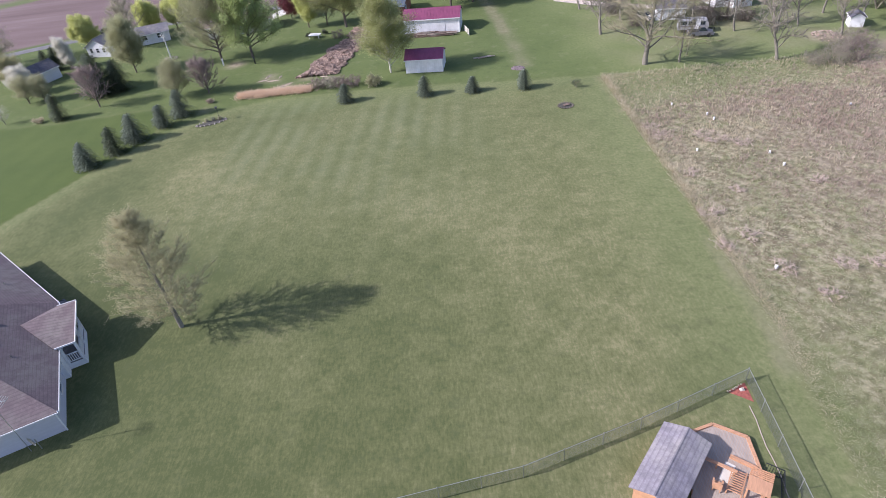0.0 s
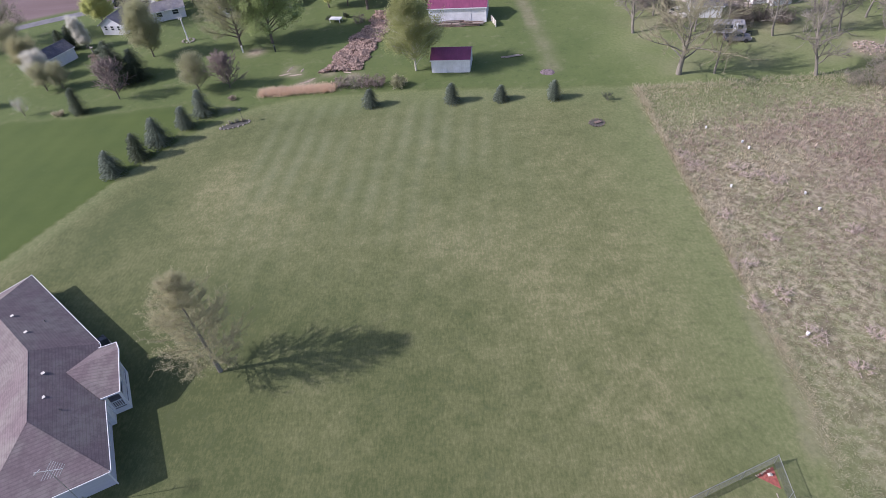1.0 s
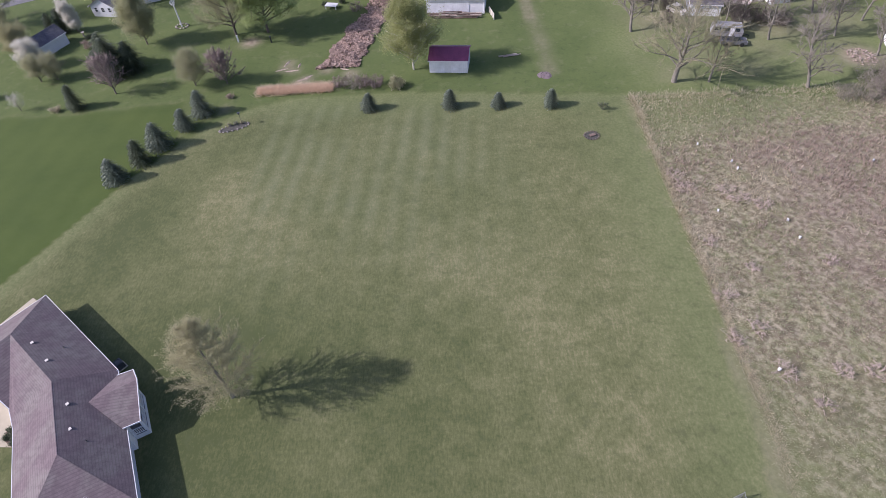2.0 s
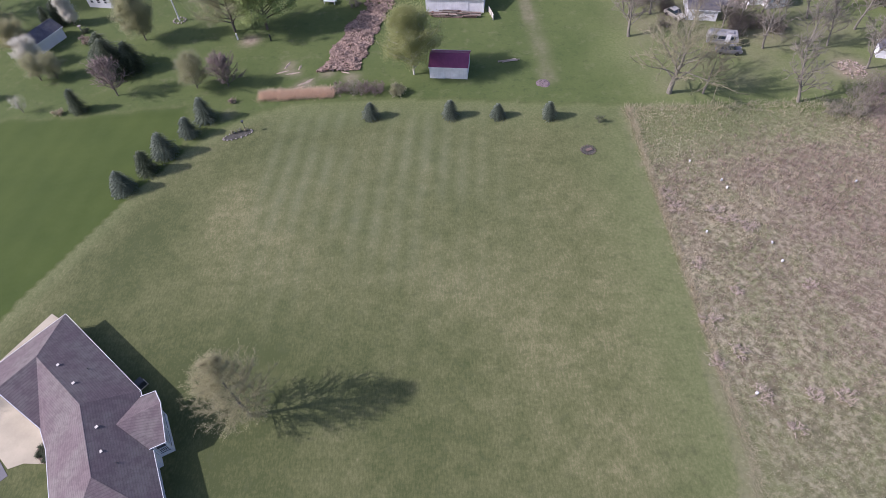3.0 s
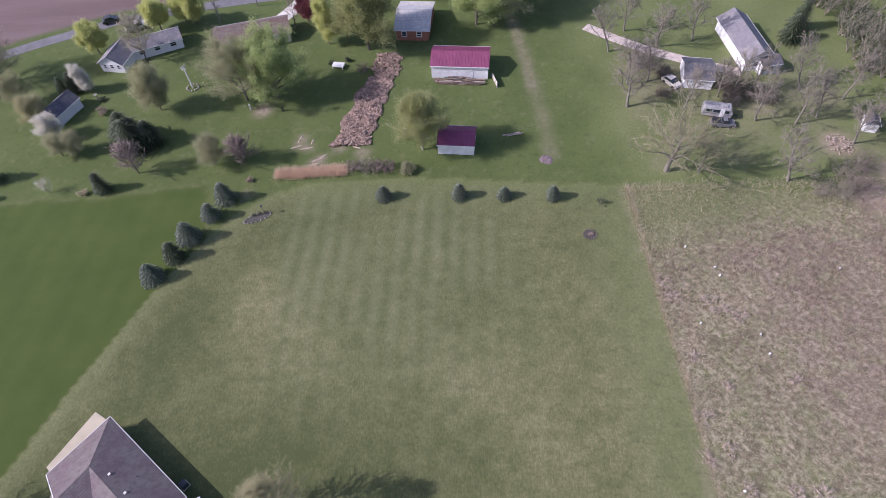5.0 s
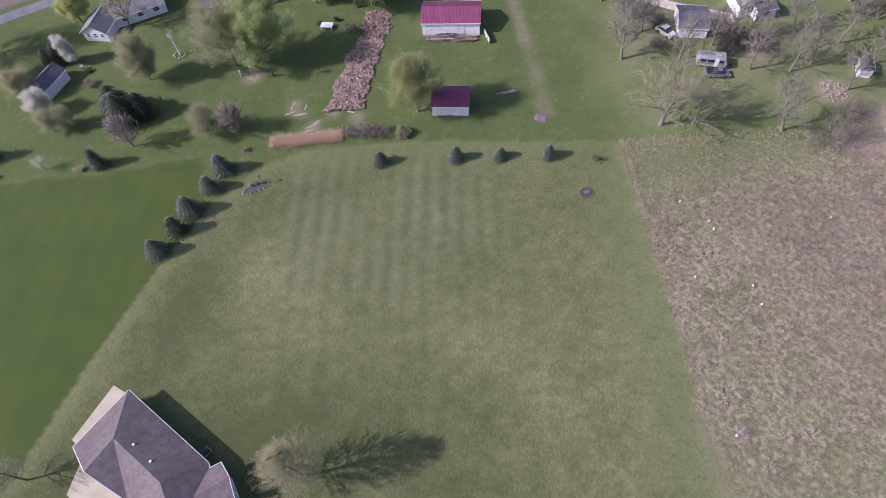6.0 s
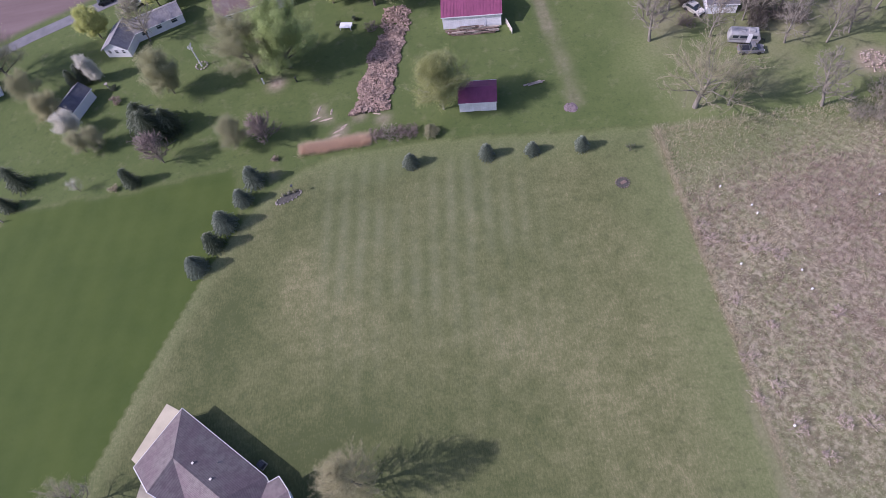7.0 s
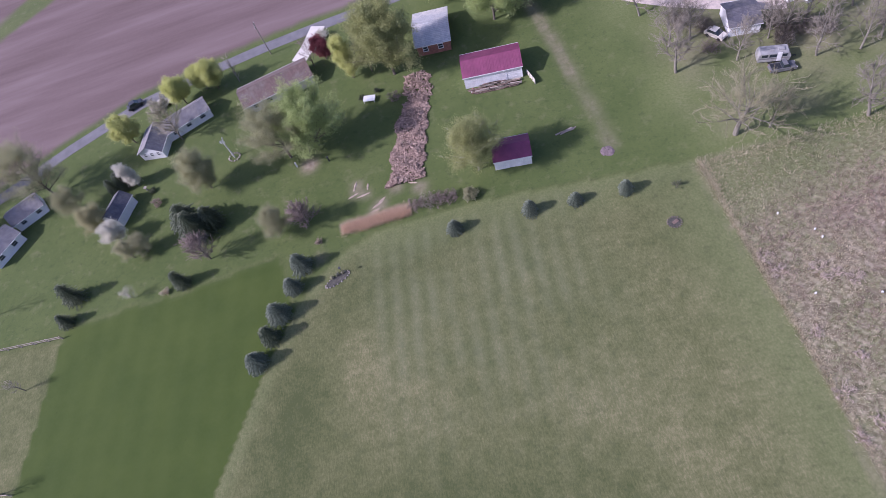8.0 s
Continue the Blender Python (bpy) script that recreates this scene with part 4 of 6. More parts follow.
    for a, b in (((0.1, 1.65), (2.1, 1.65)), ((2.1, 1.65), (4.15, 1.65)), ((4.15, 1.65), (4.15, 0.5)), ((0.1, 1.65), (0.1, 0.4))):
        q0, q1 = o + uy * a[0] + ux * a[1], o + uy * b[0] + ux * b[1]
        rail = part("railing", Geo().beam(q0 + Vector((0, 0, 1.45)), q1 + Vector((0, 0, 1.45)), 0.09, 0.07), TRIM, ob)
        part("bottom_rail", Geo().beam(q0 + Vector((0, 0, 0.68)), q1 + Vector((0, 0, 0.68)), 0.06, 0.06), TRIM, rail)
        g = Geo()
        k = max(2, int((q1 - q0).length / 0.16))
        for i in range(1, k):
            q = q0.lerp(q1, i / k)
            g.box((q.x, q.y, 1.06), (0.045, 0.045, 0.76))
        part("balustrade", g, TRIM, rail)
    return ob


near_house()
g = Geo()
g.slab([(-48.05, 49.32, 0.05), (-50.25, 50.72, 0.05), (-54.15, 44.02, 0.05), (-52.35, 42.32, 0.05)], 0.15)
tagged(part("concrete_pad", g, CONCRETE), "pale concrete pad along the garage side", "paving", kind="structure")
g = Geo()
g.slab([(-52.15, 42.02, 0.05), (-53.15, 37.42, 0.05), (-47.55, 32.52, 0.05), (-46.15, 33.02, 0.05), (-43.15, 32.82, 0.05), (-44.35, 35.22, 0.05)], 0.15)
tagged(part("garage_apron", g, CONCRETE), "pale concrete apron before the garage", "paving", kind="structure")
ribbon("house_drive", [(-49.85, 34.52), (-59.75, 24.92), (-69.75, 16.42), (-94.75, 0.42)], 7.4, 0.04, ASPHALT, "grey asphalt drive leading away from the garage", "drive")
bed_line = [(-45.35, 34.42), (-44.65, 34.92), (-43.95, 34.42), (-43.25, 33.52), (-43.35, 32.92), (-44.15, 32.92), (-45.05, 33.52)]
tagged(part("planting_bed", Geo().slab([(x, y, 0.09) for x, y in bed_line], 0.12), RUST), "small mulched bed with dark shrubs by the garage", "flower bed")
for k, (x, y, h, s) in enumerate(((-44.65, 34.32, 0.7, 0.45), (-44.05, 33.72, 0.6, 0.4), (-43.85, 33.22, 0.45, 0.35), (-44.85, 33.72, 0.4, 0.3))):
    shrub("bush", "small dark shrub in the bed by the garage", (x, y, 0.05), 5 + k, h, s, TWIG, NEEDLE_DARK, 14, 8, 0.06, "shrubs in the garage bed")
# satellite dish standing by the end wall
mast = thing("aerial", "tall steel television aerial standing at the house wall", "aerial", (-31.55, 25.22, 0))
part("mast", Geo().tube((0, 0, -0.1), (0, 0, 5.5), 0.028, 0.022, 7), STEEL, mast)
boom = part("boom", Geo().beam((-1.0, -0.1, 5.4), (1.0, 0.1, 5.4), 0.045, 0.045), STEEL, mast)
for k in range(7):
    x = -0.15 + 0.19 * k
    part("element", Geo().beam((x, -0.75 + 0.05 * k, 5.4), (x, 0.75 - 0.05 * k, 5.4), 0.025, 0.025), STEEL, boom)
part("reflector", Geo().beam((-1.0, -0.25, 5.3), (-0.75, 0.2, 5.3), 0.03, 0.06), TRIM, boom)
dish = thing("satellite_dish", "grey satellite dish on a post beside the house wall", "satellite dish", (-30.85, 25.37, 0), -25)
part("post", Geo().tube((0, 0, -0.1), (0, 0, 1.1), 0.04, 0.04, 8), STEEL, dish)
g = Geo()
for k in range(12):
    a0, a1 = k * math.pi / 6, (k + 1) * math.pi / 6
    for r0, r1 in ((0.0, 0.22), (0.22, 0.42)):
        pts = [Vector((r * math.cos(a), -0.35 * r * r * 2, r * math.sin(a))) for r, a in ((r0, a0), (r1, a0), (r1, a1), (r0, a1))]
        g.poly([tuple(q + Vector((0.1, -0.15, 1.2))) for q in (pts if r0 else pts[:3])])
part("dish", g, STEEL, dish)
part("feed_arm", Geo().beam((0.1, -0.15, 0.85), (0.1, -0.7, 1.2), 0.03, 0.03), PAINT_DARK, dish)
heat = thing("heat_pump", "dark grey outdoor heat pump unit against the house", "heat pump", (-36.65, 41.02, 0), -40)
part("casing", Geo().box((0, 0, 0.45), (0.8, 0.8, 0.8)), PAINT_DARK, heat)
part("fan_grille", Geo().tube((0, 0, 0.8), (0, 0, 0.9), 0.33, 0.33, 14), PAINT_DARK, heat)
part("base_slab", Geo().box((0, 0, 0.02), (1.0, 1.0, 0.1)), CONCRETE, heat)

# ---- maroon-roofed shed and barn ----
gable_house("shed", "small white metal shed with a maroon metal roof", "shed", (-1.6, 95.1, 0), -8, 6.1, 4.6, 2.2, 3.2, WHITE_SHEET, MAROON, 0.15, ribs=0.6, wins=(), doors=((2.4, 3.5, 2.0),))
barn = gable_house("barn", "long white metal barn with a maroon metal roof", "barn", (0.3, 115.9, 0), -8, 10.6, 6.0, 2.8, 4.0, WHITE_SHEET, MAROON, 0.2, ribs=0.6, doors=((7.8, 10.4, 2.4),))
yard = thing("lumber_stack", "low stack of brown boards and rubble along the barn wall", "lumber", (-0.3, 111.8, 0), -8)
rng = random.Random(4)
for k in range(24):
    part("stone", Geo().rock(rng, (rng.uniform(-4.6, 4.2), rng.uniform(-0.7, 0.6), rng.uniform(0.05, 0.3)), rng.uniform(0.14, 0.3)), STONE if k % 3 else BRICK_RED, yard)
for k in range(64):
    w = rng.uniform(1.6, 3.4)
    x, y = rng.uniform(-5.2 + w / 2, 5.2 - w / 2), 0.95 - 0.24 * (k % 8)
    part("plank", Geo().box((x, y, 0.10 + 0.12 * (k // 16)), (w, rng.uniform(0.14, 0.22), 0.1), rng.uniform(-2.5, 2.5)), (RUST, WOOD_PALE, BARK_PALE, RUST)[k % 4], yard)
fence_panel = thing("board_fence", "short pale board fence at the barn corner", "fence", (6.0, 112.5, 0), -78)
for k in range(4):
    part("post", Geo().box((k * 1.0, 0, 0.5), (0.1, 0.1, 1.2)), CREAM, fence_panel)
for k in range(4):
    part("board", Geo().box((1.5, 0.07, 0.16 + 0.265 * k), (3.1, 0.03, 0.255)), CREAM, fence_panel)
ash = thing("ash_heap", "low round heap of mauve-grey ash on the grass", "ash heap", (13.0, 90.4, 0))
rg = random.Random(3)
ring = [(1.25 * rg.uniform(0.85, 1.15) * math.cos(k * math.pi / 9), 1.15 * rg.uniform(0.85, 1.15) * math.sin(k * math.pi / 9), -0.03) for k in range(18)]
ring2 = [(x * 0.6, y * 0.6, rg.uniform(0.06, 0.14)) for x, y, z in ring]
g = Geo()
for k in range(18):
    j = (k + 1) % 18
    g.poly([ring[k], ring[j], ring2[j], ring2[k]])
    g.poly([ring2[k], ring2[j], (0, 0, 0.15)])
part("mound", g, ASH, ash)
for k in range(14):
    a, q = rg.uniform(0, 6.28), rg.uniform(0.2, 1.1)
    part("charred_piece", Geo().rock(rg, (q * math.cos(a), q * math.sin(a), 0.1), rg.uniform(0.06, 0.13)), STONE_DARK, ash)
rg = random.Random(9)
for k, (x, y, a, w) in enumerate(((-28.9, 98.9, 70, 2.4), (-29.5, 97.0, 20, 2.2), (-27.7, 96.5, 8, 2.6), (-26.7, 98.1, 80, 1.6), (-25.5, 93.6, 25, 2.6), (-26.2, 92.5, 15, 2.2), (-24.6, 94.4, 30, 1.6), (-18.9, 96.0, -20, 1.7))):
    rid = thing("soil_ridge", "low ridge of dry tan soil turned up on the grass", "soil", (x, y, 0), a, "turned-up soil ridges")
    g = Geo()
    n = 7
    for i in range(n):
        for s in (-1, 1):
            p = [(w * (j / n - 0.5), 0.0, 0.10 * math.sin(math.pi * j / n) - 0.01 + 0.02 * ((j * 7 + k) % 3)) for j in (i, i + 1)]
            e = [(w * (j / n - 0.5), s * (0.26 * math.sin(math.pi * j / n) ** 0.5 * (0.6 + 0.4 * ((j * 5 + k) % 3) / 2) + 0.01), -0.02) for j in (i, i + 1)]
            g.poly([e[0], e[1], p[1], p[0]] if s < 0 else [p[0], p[1], e[1], e[0]])
    part("ridge", g, DRY_SOIL, rid)
pile = thing("plank_pile", "pinkish weathered planks stacked on the grass behind the shed", "planks", (8.3, 96.8, 0), 6)
for k in range(9):
    part("plank", Geo().box((rng.uniform(-0.5, 0.5), rng.uniform(-0.3, 0.3), 0.04 + 0.05 * (k // 3)), (rng.uniform(2.0, 3.2), 0.18, 0.05), rng.uniform(-7, 7)), WOOD_PALE, pile)

# ---- broken-up garden bed: a long heap of clods ----
def clods():
    rng = random.Random(8)
    g = Geo()
    n = 0
    while n < 5000:
        y = rng.uniform(96.4, 122)
        f = (y - 96.4) / 18.5
        if f < 1:
            x0, x1 = -23.4 + 5.7 * f + 0.5 * math.sin(y * 0.9), -16.9 + 4.6 * f + 0.3 * math.sin(y * 1.7)
        else:
            x0, x1 = -16.4 + 0.5 * math.sin(y), -11.4 + 0.4 * math.sin(y * 2)
            if rng.random() < 0.6:
                continue
        x = rng.uniform(x0, x1)
        edge = min(x - x0, x1 - x) / 1.5
        bank = 0.15 + 0.45 * min(1, edge) * (0.55 + 0.45 * math.sin(y * 1.3 + x * 1.1))
        if rng.random() < 0.62:
            g.rock(rng, (x, y, rng.uniform(0.05, 1) * bank), rng.choice((0.09, 0.12, 0.16, 0.26)), rng.uniform(0.3, 0.7))
        else:
            w = rng.uniform(0.1, 0.26)
            g.box((x, y, bank * rng.uniform(0.6, 1.05)), (rng.uniform(0.25, 0.9), w, w * rng.uniform(0.5, 1)), tilt=Euler((rng.uniform(-0.5, 0.5), rng.uniform(-0.35, 0.35), rng.uniform(0, 3.14))).to_matrix().to_4x4())
        n += 1
    ob = part("clod_heap", g, CLOD)
    tagged(ob, "long heap of pinkish-brown clods and broken roots on the grass", "earth heap", kind="stuff")


clods()

# ---- fire ring, stone bed, white slab, pole ----
rng = random.Random(12)
fire = thing("fire_ring", "round ring of dark stones with ash on the lawn", "fire pit", (17.2, 74.3, 0))
for k in range(16):
    a = k * math.pi / 8
    part("stone", Geo().rock(rng, (1.0 * math.cos(a), 0.95 * math.sin(a), 0.08), 0.17), BARK, fire)
part("ash_bed", Geo().slab([(0.9 * math.cos(k * math.pi / 7), 0.85 * math.sin(k * math.pi / 7), 0.06) for k in range(14)], 0.1), STONE_DARK, fire)
part("grate", Geo().box((0.1, 0, 0.2), (0.9, 0.5, 0.05), 20), RUST, fire)
bed = thing("rock_garden", "small stone-edged bed with low grey shrubs on the lawn", "garden bed", (-34.0, 81.4, 0), 22)
for k in range(18):
    a = k * math.pi / 9
    part("stone", Geo().rock(rng, (2.2 * math.cos(a), 0.8 * math.sin(a), 0.08), 0.18), STONE, bed)
part("bed_soil", Geo().slab([(2.1 * math.cos(k * math.pi / 9), 0.72 * math.sin(k * math.pi / 9), 0.05) for k in range(18)], 0.1), STONE_DARK, bed)
for k in range(3):
    shrub("bush", "low grey-green shrub in the stone-edged bed", (-34.8 + 0.9 * k, 81.85 + 0.35 * k, 0), 30 + k, 0.6, 0.4, TWIG, NEEDLE_BLUE if k == 1 else LEAF_OLIVE, 12, 4, 0.04, "shrubs in the stone bed")
post = thing("bird_feeder", "thin pole with a small dark feeder in the stone bed", "bird feeder", (-32.9, 82.1, 0))
part("pole", Geo().tube((0, 0, -0.1), (0, 0, 1.9), 0.03, 0.025, 6), PAINT_DARK, post)
part("feeder", Geo().box((0, 0, 1.95), (0.22, 0.22, 0.24)).slab([(-0.2, -0.2, 2.1), (0.2, -0.2, 2.1), (0.2, 0.2, 2.1), (-0.2, 0.2, 2.1)], 0.04), PAINT_DARK, post)
table = thing("garden_table", "low white garden table on the grass", "table", (-23.4, 118.6, 0), -14)
part("tabletop", Geo().box((0, 0, 0.62), (2.3, 1.5, 0.07)), TRIM, table)
for sx in (-1.0, 1.0):
    for sy in (-0.6, 0.6):
        part("leg", Geo().box((sx, sy, 0.28), (0.1, 0.1, 0.62)), TRIM, table)
    part("apron", Geo().box((sx, 0, 0.53), (0.05, 1.2, 0.1)), TRIM, table)
mill = thing("ornamental_windmill", "white garden windmill on a pole ringed with stones", "windmill", (-51.3, 115.0, 0))
part("pole", Geo().tube((0, 0, -0.1), (0, 0, 4.6), 0.15, 0.11, 8), TRIM, mill)
for k in range(8):
    a = k * math.pi / 4
    part("blade", Geo().slab([(0.1 * math.cos(a), -0.2, 4.6 + 0.1 * math.sin(a)), (0.5 * math.cos(a - 0.25), -0.2, 4.6 + 0.5 * math.sin(a - 0.25)), (0.5 * math.cos(a + 0.25), -0.26, 4.6 + 0.5 * math.sin(a + 0.25))], 0.03, (0, 1, 0)), TRIM, mill)
part("tail_vane", Geo().box((0, 0.7, 4.6), (0.04, 0.6, 0.4)).beam((0, 0, 4.6), (0, 0.6, 4.6), 0.04, 0.04), TRIM, mill)
for k in range(12):
    a = k * math.pi / 6
    part("stone", Geo().rock(rng, (1.1 * math.cos(a), 1.0 * math.sin(a), 0.12), 0.26), STONE, mill)

# ---- trees and bushes ----
tree("tree", "budding pale tree with fine twigs on the lawn", (-24.3, 37.0, 0), 3, 12.2, 1.1, 2.6, 72, 10, 7, BARK_PALE, TWIG_BUD, LEAF_BUD, 2, 0.05, 0.06, "egg", 0.34, 0.22, turn=40, crook=0.07, least=0.011, limb=0.2)
for i, (x, y, h, w) in enumerate(((-47.6, 70.7, 3.8, 1.75), (-45.2, 74.2, 4.1, 1.85), (-43.6, 77.6, 4.4, 2.05), (-41.1, 81.7, 3.6, 1.65), (-39.4, 85.3, 4.4, 1.9))):
    conifer("spruce", "young blue-green spruce in a row beside the dark lawn", (x, y, 0), 40 + i, h, w, NEEDLE_BLUE if i != 1 else NEEDLE_DARK, 14, 16, "row of spruces by the dark lawn", turn=37 * i)
for i, (x, y, h, w) in enumerate(((-13.9, 83.8, 2.9, 1.4), (-1.9, 83.1, 3.1, 1.35), (5.2, 82.6, 2.4, 1.2), (12.7, 81.7, 3.0, 1.3))):
    conifer("spruce", "small blue-green spruce at the lawn's far edge", (x, y, 0), 50 + i, h, w, NEEDLE_BLUE, 15, 15, "row of spruces at the lawn's far edge", turn=51 * i)
tree("sapling", "tiny leafy sapling on the lawn", (19.9, 80.1, 0), 6, 0.9, 0.15, 0.7, 9, 3, 3, BARK, TWIG, NEEDLE_DARK, 3, 0.08, 0.06, r0=0.03, category="sapling")
tree("birch", "birch with white trunk and yellow-green young leaves beside the shed", (-7.5, 94.5, 0), 7, 11.8, 0.9, 3.7, 46, 7, 5, BARK_WHITE, BARK_WHITE, LEAF_BIRCH, 11, 0.155, 0.30, "egg", 0.9, 0.17, turn=10, least=0.016)

# farmyard trees in leaf
tree("maple", "large maple with bright young green leaves", (-34.2, 110.6, 0), 11, 10.8, 1.8, 5.4, 34, 7, 6, BARK, BARK, LEAF_GREEN, 9, 0.20, 0.34, "oval", 0.6, 0.26)
tree("maple", "olive-budding maple beside a brighter one", (-40.0, 110.4, 0), 12, 10.8, 1.4, 5.4, 34, 7, 6, BARK, TWIG, LEAF_OLIVE, 7, 0.16, 0.32, "oval", 0.55, 0.24, turn=70)
tree("maple", "broad green-leaved maple before the far grey-roofed house", (-17.6, 123.7, 0), 13, 13.5, 2.0, 5.3, 40, 8, 6, BARK, BARK, LEAF_BIRCH, 9, 0.23, 0.40, "oval", 0.5, 0.3)
tree("willow", "upright yellow-leaved tree beside a large maple", (-25.7, 126.4, 0), 14, 9.0, 0.8, 2.3, 24, 6, 5, BARK, TWIG_BUD, LEAF_YELLOW, 9, 0.19, 0.25, "column", 0.9, 0.16)
tree("maple", "olive-budding tree under the yard's large maples", (-21.9, 126.6, 0), 15, 8.5, 0.8, 3.2, 20, 6, 5, BARK, TWIG, LEAF_OLIVE, 6, 0.17, 0.29, "oval", 0.7, 0.14)
tree("maple", "small dark red maple beside the concrete drive", (-30.7, 134.6, 0), 16, 4.6, 0.8, 1.8, 18, 6, 5, BARK, TWIG_RED, LEAF_RED, 12, 0.19, 0.23, "oval", 0.5, 0.1)
for i, (x, y, h) in enumerate(((4.3, 130.1, 13.0), (9.2, 132.2, 13.0), (-3.9, 143.1, 12.0), (17.2, 138.7, 12.0))):
    tree("maple", "tall green-leaved tree behind the barn", (x, y, 0), 20 + i, h, 1.6, 5.0, 30, 7, 5, BARK, BARK, LEAF_GREEN if i % 2 == 0 else LEAF_OLIVE, 11, 0.23, 0.40, "oval", 0.5, 0.25, turn=50 * i, group="tall trees behind the barn")
for i, (x, y, h, s) in enumerate(((-73.2, 128.0, 5.6, 2.2), (-62.1, 135.0, 6.0, 2.1), (-54.8, 136.5, 6.0, 2.1), (-57.4, 137.6, 5.2, 1.7))):
    tree("maple", "rounded yellow-green tree beside the road", (x, y, 0), 30 + i, h, 1.2, s, 26, 6, 5, BARK, TWIG_BUD, LEAF_YELLOW, 12, 0.22, 0.28, "oval", 0.6, 0.16, turn=80 * i, group="yellow-green trees by the road")
tree("ash", "nearly bare grey tree before the white farmhouse", (-62.6, 124.6, 0), 35, 8.5, 1.8, 3.8, 26, 8, 16, BARK, TWIG, LEAF_OLIVE, 1, 0.07, 0.23, "spread", 0.9, 0.17, least=0.02)
tree("ash", "bare pale-limbed tree beside the brown-roofed house", (-50.0, 136.4, 0), 36, 6.5, 0.8, 2.0, 14, 5, 4, BARK_PALE, TWIG, None, shape="column", rise=1.2, r0=0.13, least=0.02)
tree("ash", "bare reddish tree at the brown-roofed house", (-33.5, 133.7, 0), 37, 6.5, 1.0, 3.0, 18, 6, 5, BARK, TWIG_RED, None, shape="spread", rise=0.9, r0=0.13, least=0.018)
tree("linden", "olive-leaved upright tree near the windmill", (-55.9, 109.0, 0), 38, 8.6, 0.9, 3.2, 36, 7, 5, BARK, TWIG, LEAF_OLIVE, 9, 0.16, 0.28, "oval", 0.8, 0.15)
tree("pear", "columnar tree covered in white blossom", (-71.4, 115.7, 0), 39, 5.2, 0.5, 1.55, 26, 6, 5, BARK, TWIG, BLOSSOM, 7, 0.16, 0.2, "column", 1.0, 0.12)
conifer("cypress", "dark narrow conifer behind the small shed", (-73.9, 116.0, 0), 60, 4.6, 1.4, NEEDLE_DARK, 18, 14)
conifer("cypress", "dark narrow conifer beside the blossoming pear", (-75.6, 115.2, 0), 61, 4.2, 1.4, NEEDLE_DARK, 16, 14)
tree("cherry", "spreading tree in full white blossom by the small shed", (-73.7, 103.0, 0), 62, 4.2, 0.6, 1.9, 24, 6, 5, BARK, TWIG, BLOSSOM, 6, 0.15, 0.2, "oval", 0.7, 0.14)
tree("linden", "yellow-olive round tree behind the small shed", (-78.0, 107.4, 0), 63, 4.8, 0.6, 2.4, 24, 6, 5, BARK, TWIG_BUD, LEAF_BUD, 9, 0.13, 0.25, "oval", 0.6, 0.13)
tree("crab_apple", "round brownish budding tree in the west garden", (-83.0, 112.6, 0), 64, 5.6, 0.8, 2.7, 26, 6, 6, BARK, TWIG_RED, LEAF_OLIVE, 4, 0.14, 0.29, "oval", 0.6, 0.14)
tree("willow", "large grey-green tree near the road", (-90.4, 120.6, 0), 65, 11.5, 1.4, 5.4, 32, 7, 6, BARK, TWIG, LEAF_OLIVE, 5, 0.16, 0.34, "oval", 0.7, 0.24)
for i, (x, y, h) in enumerate(((-108.9, 124.3, 10.0), (-114.4, 114.2, 9.0), (-104.4, 114.5, 8.0), (-121.1, 128.6, 11.0))):
    tree("maple", "grey-green tree among the western houses", (x, y, 0), 70 + i, h, 1.2, 4.4, 28, 6, 5, BARK, TWIG, LEAF_OLIVE, 5, 0.17, 0.32, "oval", 0.6, 0.2, group="trees among the western houses")
for i, (x, y, h, s) in enumerate(((-70.6, 98.2, 3.5, 2.1), (-68.0, 98.6, 3.4, 2.1))):
    tree("crab_apple", "low grey-budding orchard tree on the grass", (x, y, 0), 76 + i, h, 0.5, s, 30, 8, 10, BARK, TWIG, LEAF_OLIVE, 2, 0.09, 0.2, "spread", 0.7, 0.12, group="low orchard trees")
for i, (x, y, h, s) in enumerate(((-59.2, 101.0, 6.8, 3.0), (-57.6, 98.6, 7.0, 2.9), (-54.8, 99.8, 5.6, 2.2))):
    conifer("pine", "dark bushy pine in a tight group", (x, y, 0), 80 + i, h, s, NEEDLE_DARK, 17, 18, "group of dark pines", 0.3, bulge=0.42)
tree("plum", "bare reddish-purple tree before the dark pines", (-55.9, 92.9, 0), 84, 6.0, 0.9, 3.3, 34, 9, 14, BARK, TWIG_RED, None, shape="oval", rise=0.8, r0=0.13, least=0.02)
for i, (x, y, h, s) in enumerate(((-60.5, 89.1, 4.5, 1.5), (-80.9, 92.8, 5.4, 2.1), (-81.7, 88.2, 3.4, 1.4))):
    conifer("pine", "small dark pine at the edge of the dark lawn", (x, y, 0), 86 + i, h, s, NEEDLE_DARK, 14, 14, "small pines by the dark lawn", 0.3, bulge=0.45)
tree("magnolia", "small white-blossoming tree at the lawn's edge", (-70.0, 89.6, 0), 90, 2.6, 0.4, 1.3, 14, 4, 3, BARK_PALE, TWIG, BLOSSOM, 1, 0.11, 0.16, "spread", 0.8, 0.07)
shrub("bush", "tan dry shrub at the lawn's edge", (-64.0, 88.8, 0), 91, 0.9, 0.8, TWIG_BUD, STRAW_PALE, 22, 4, 0.09)
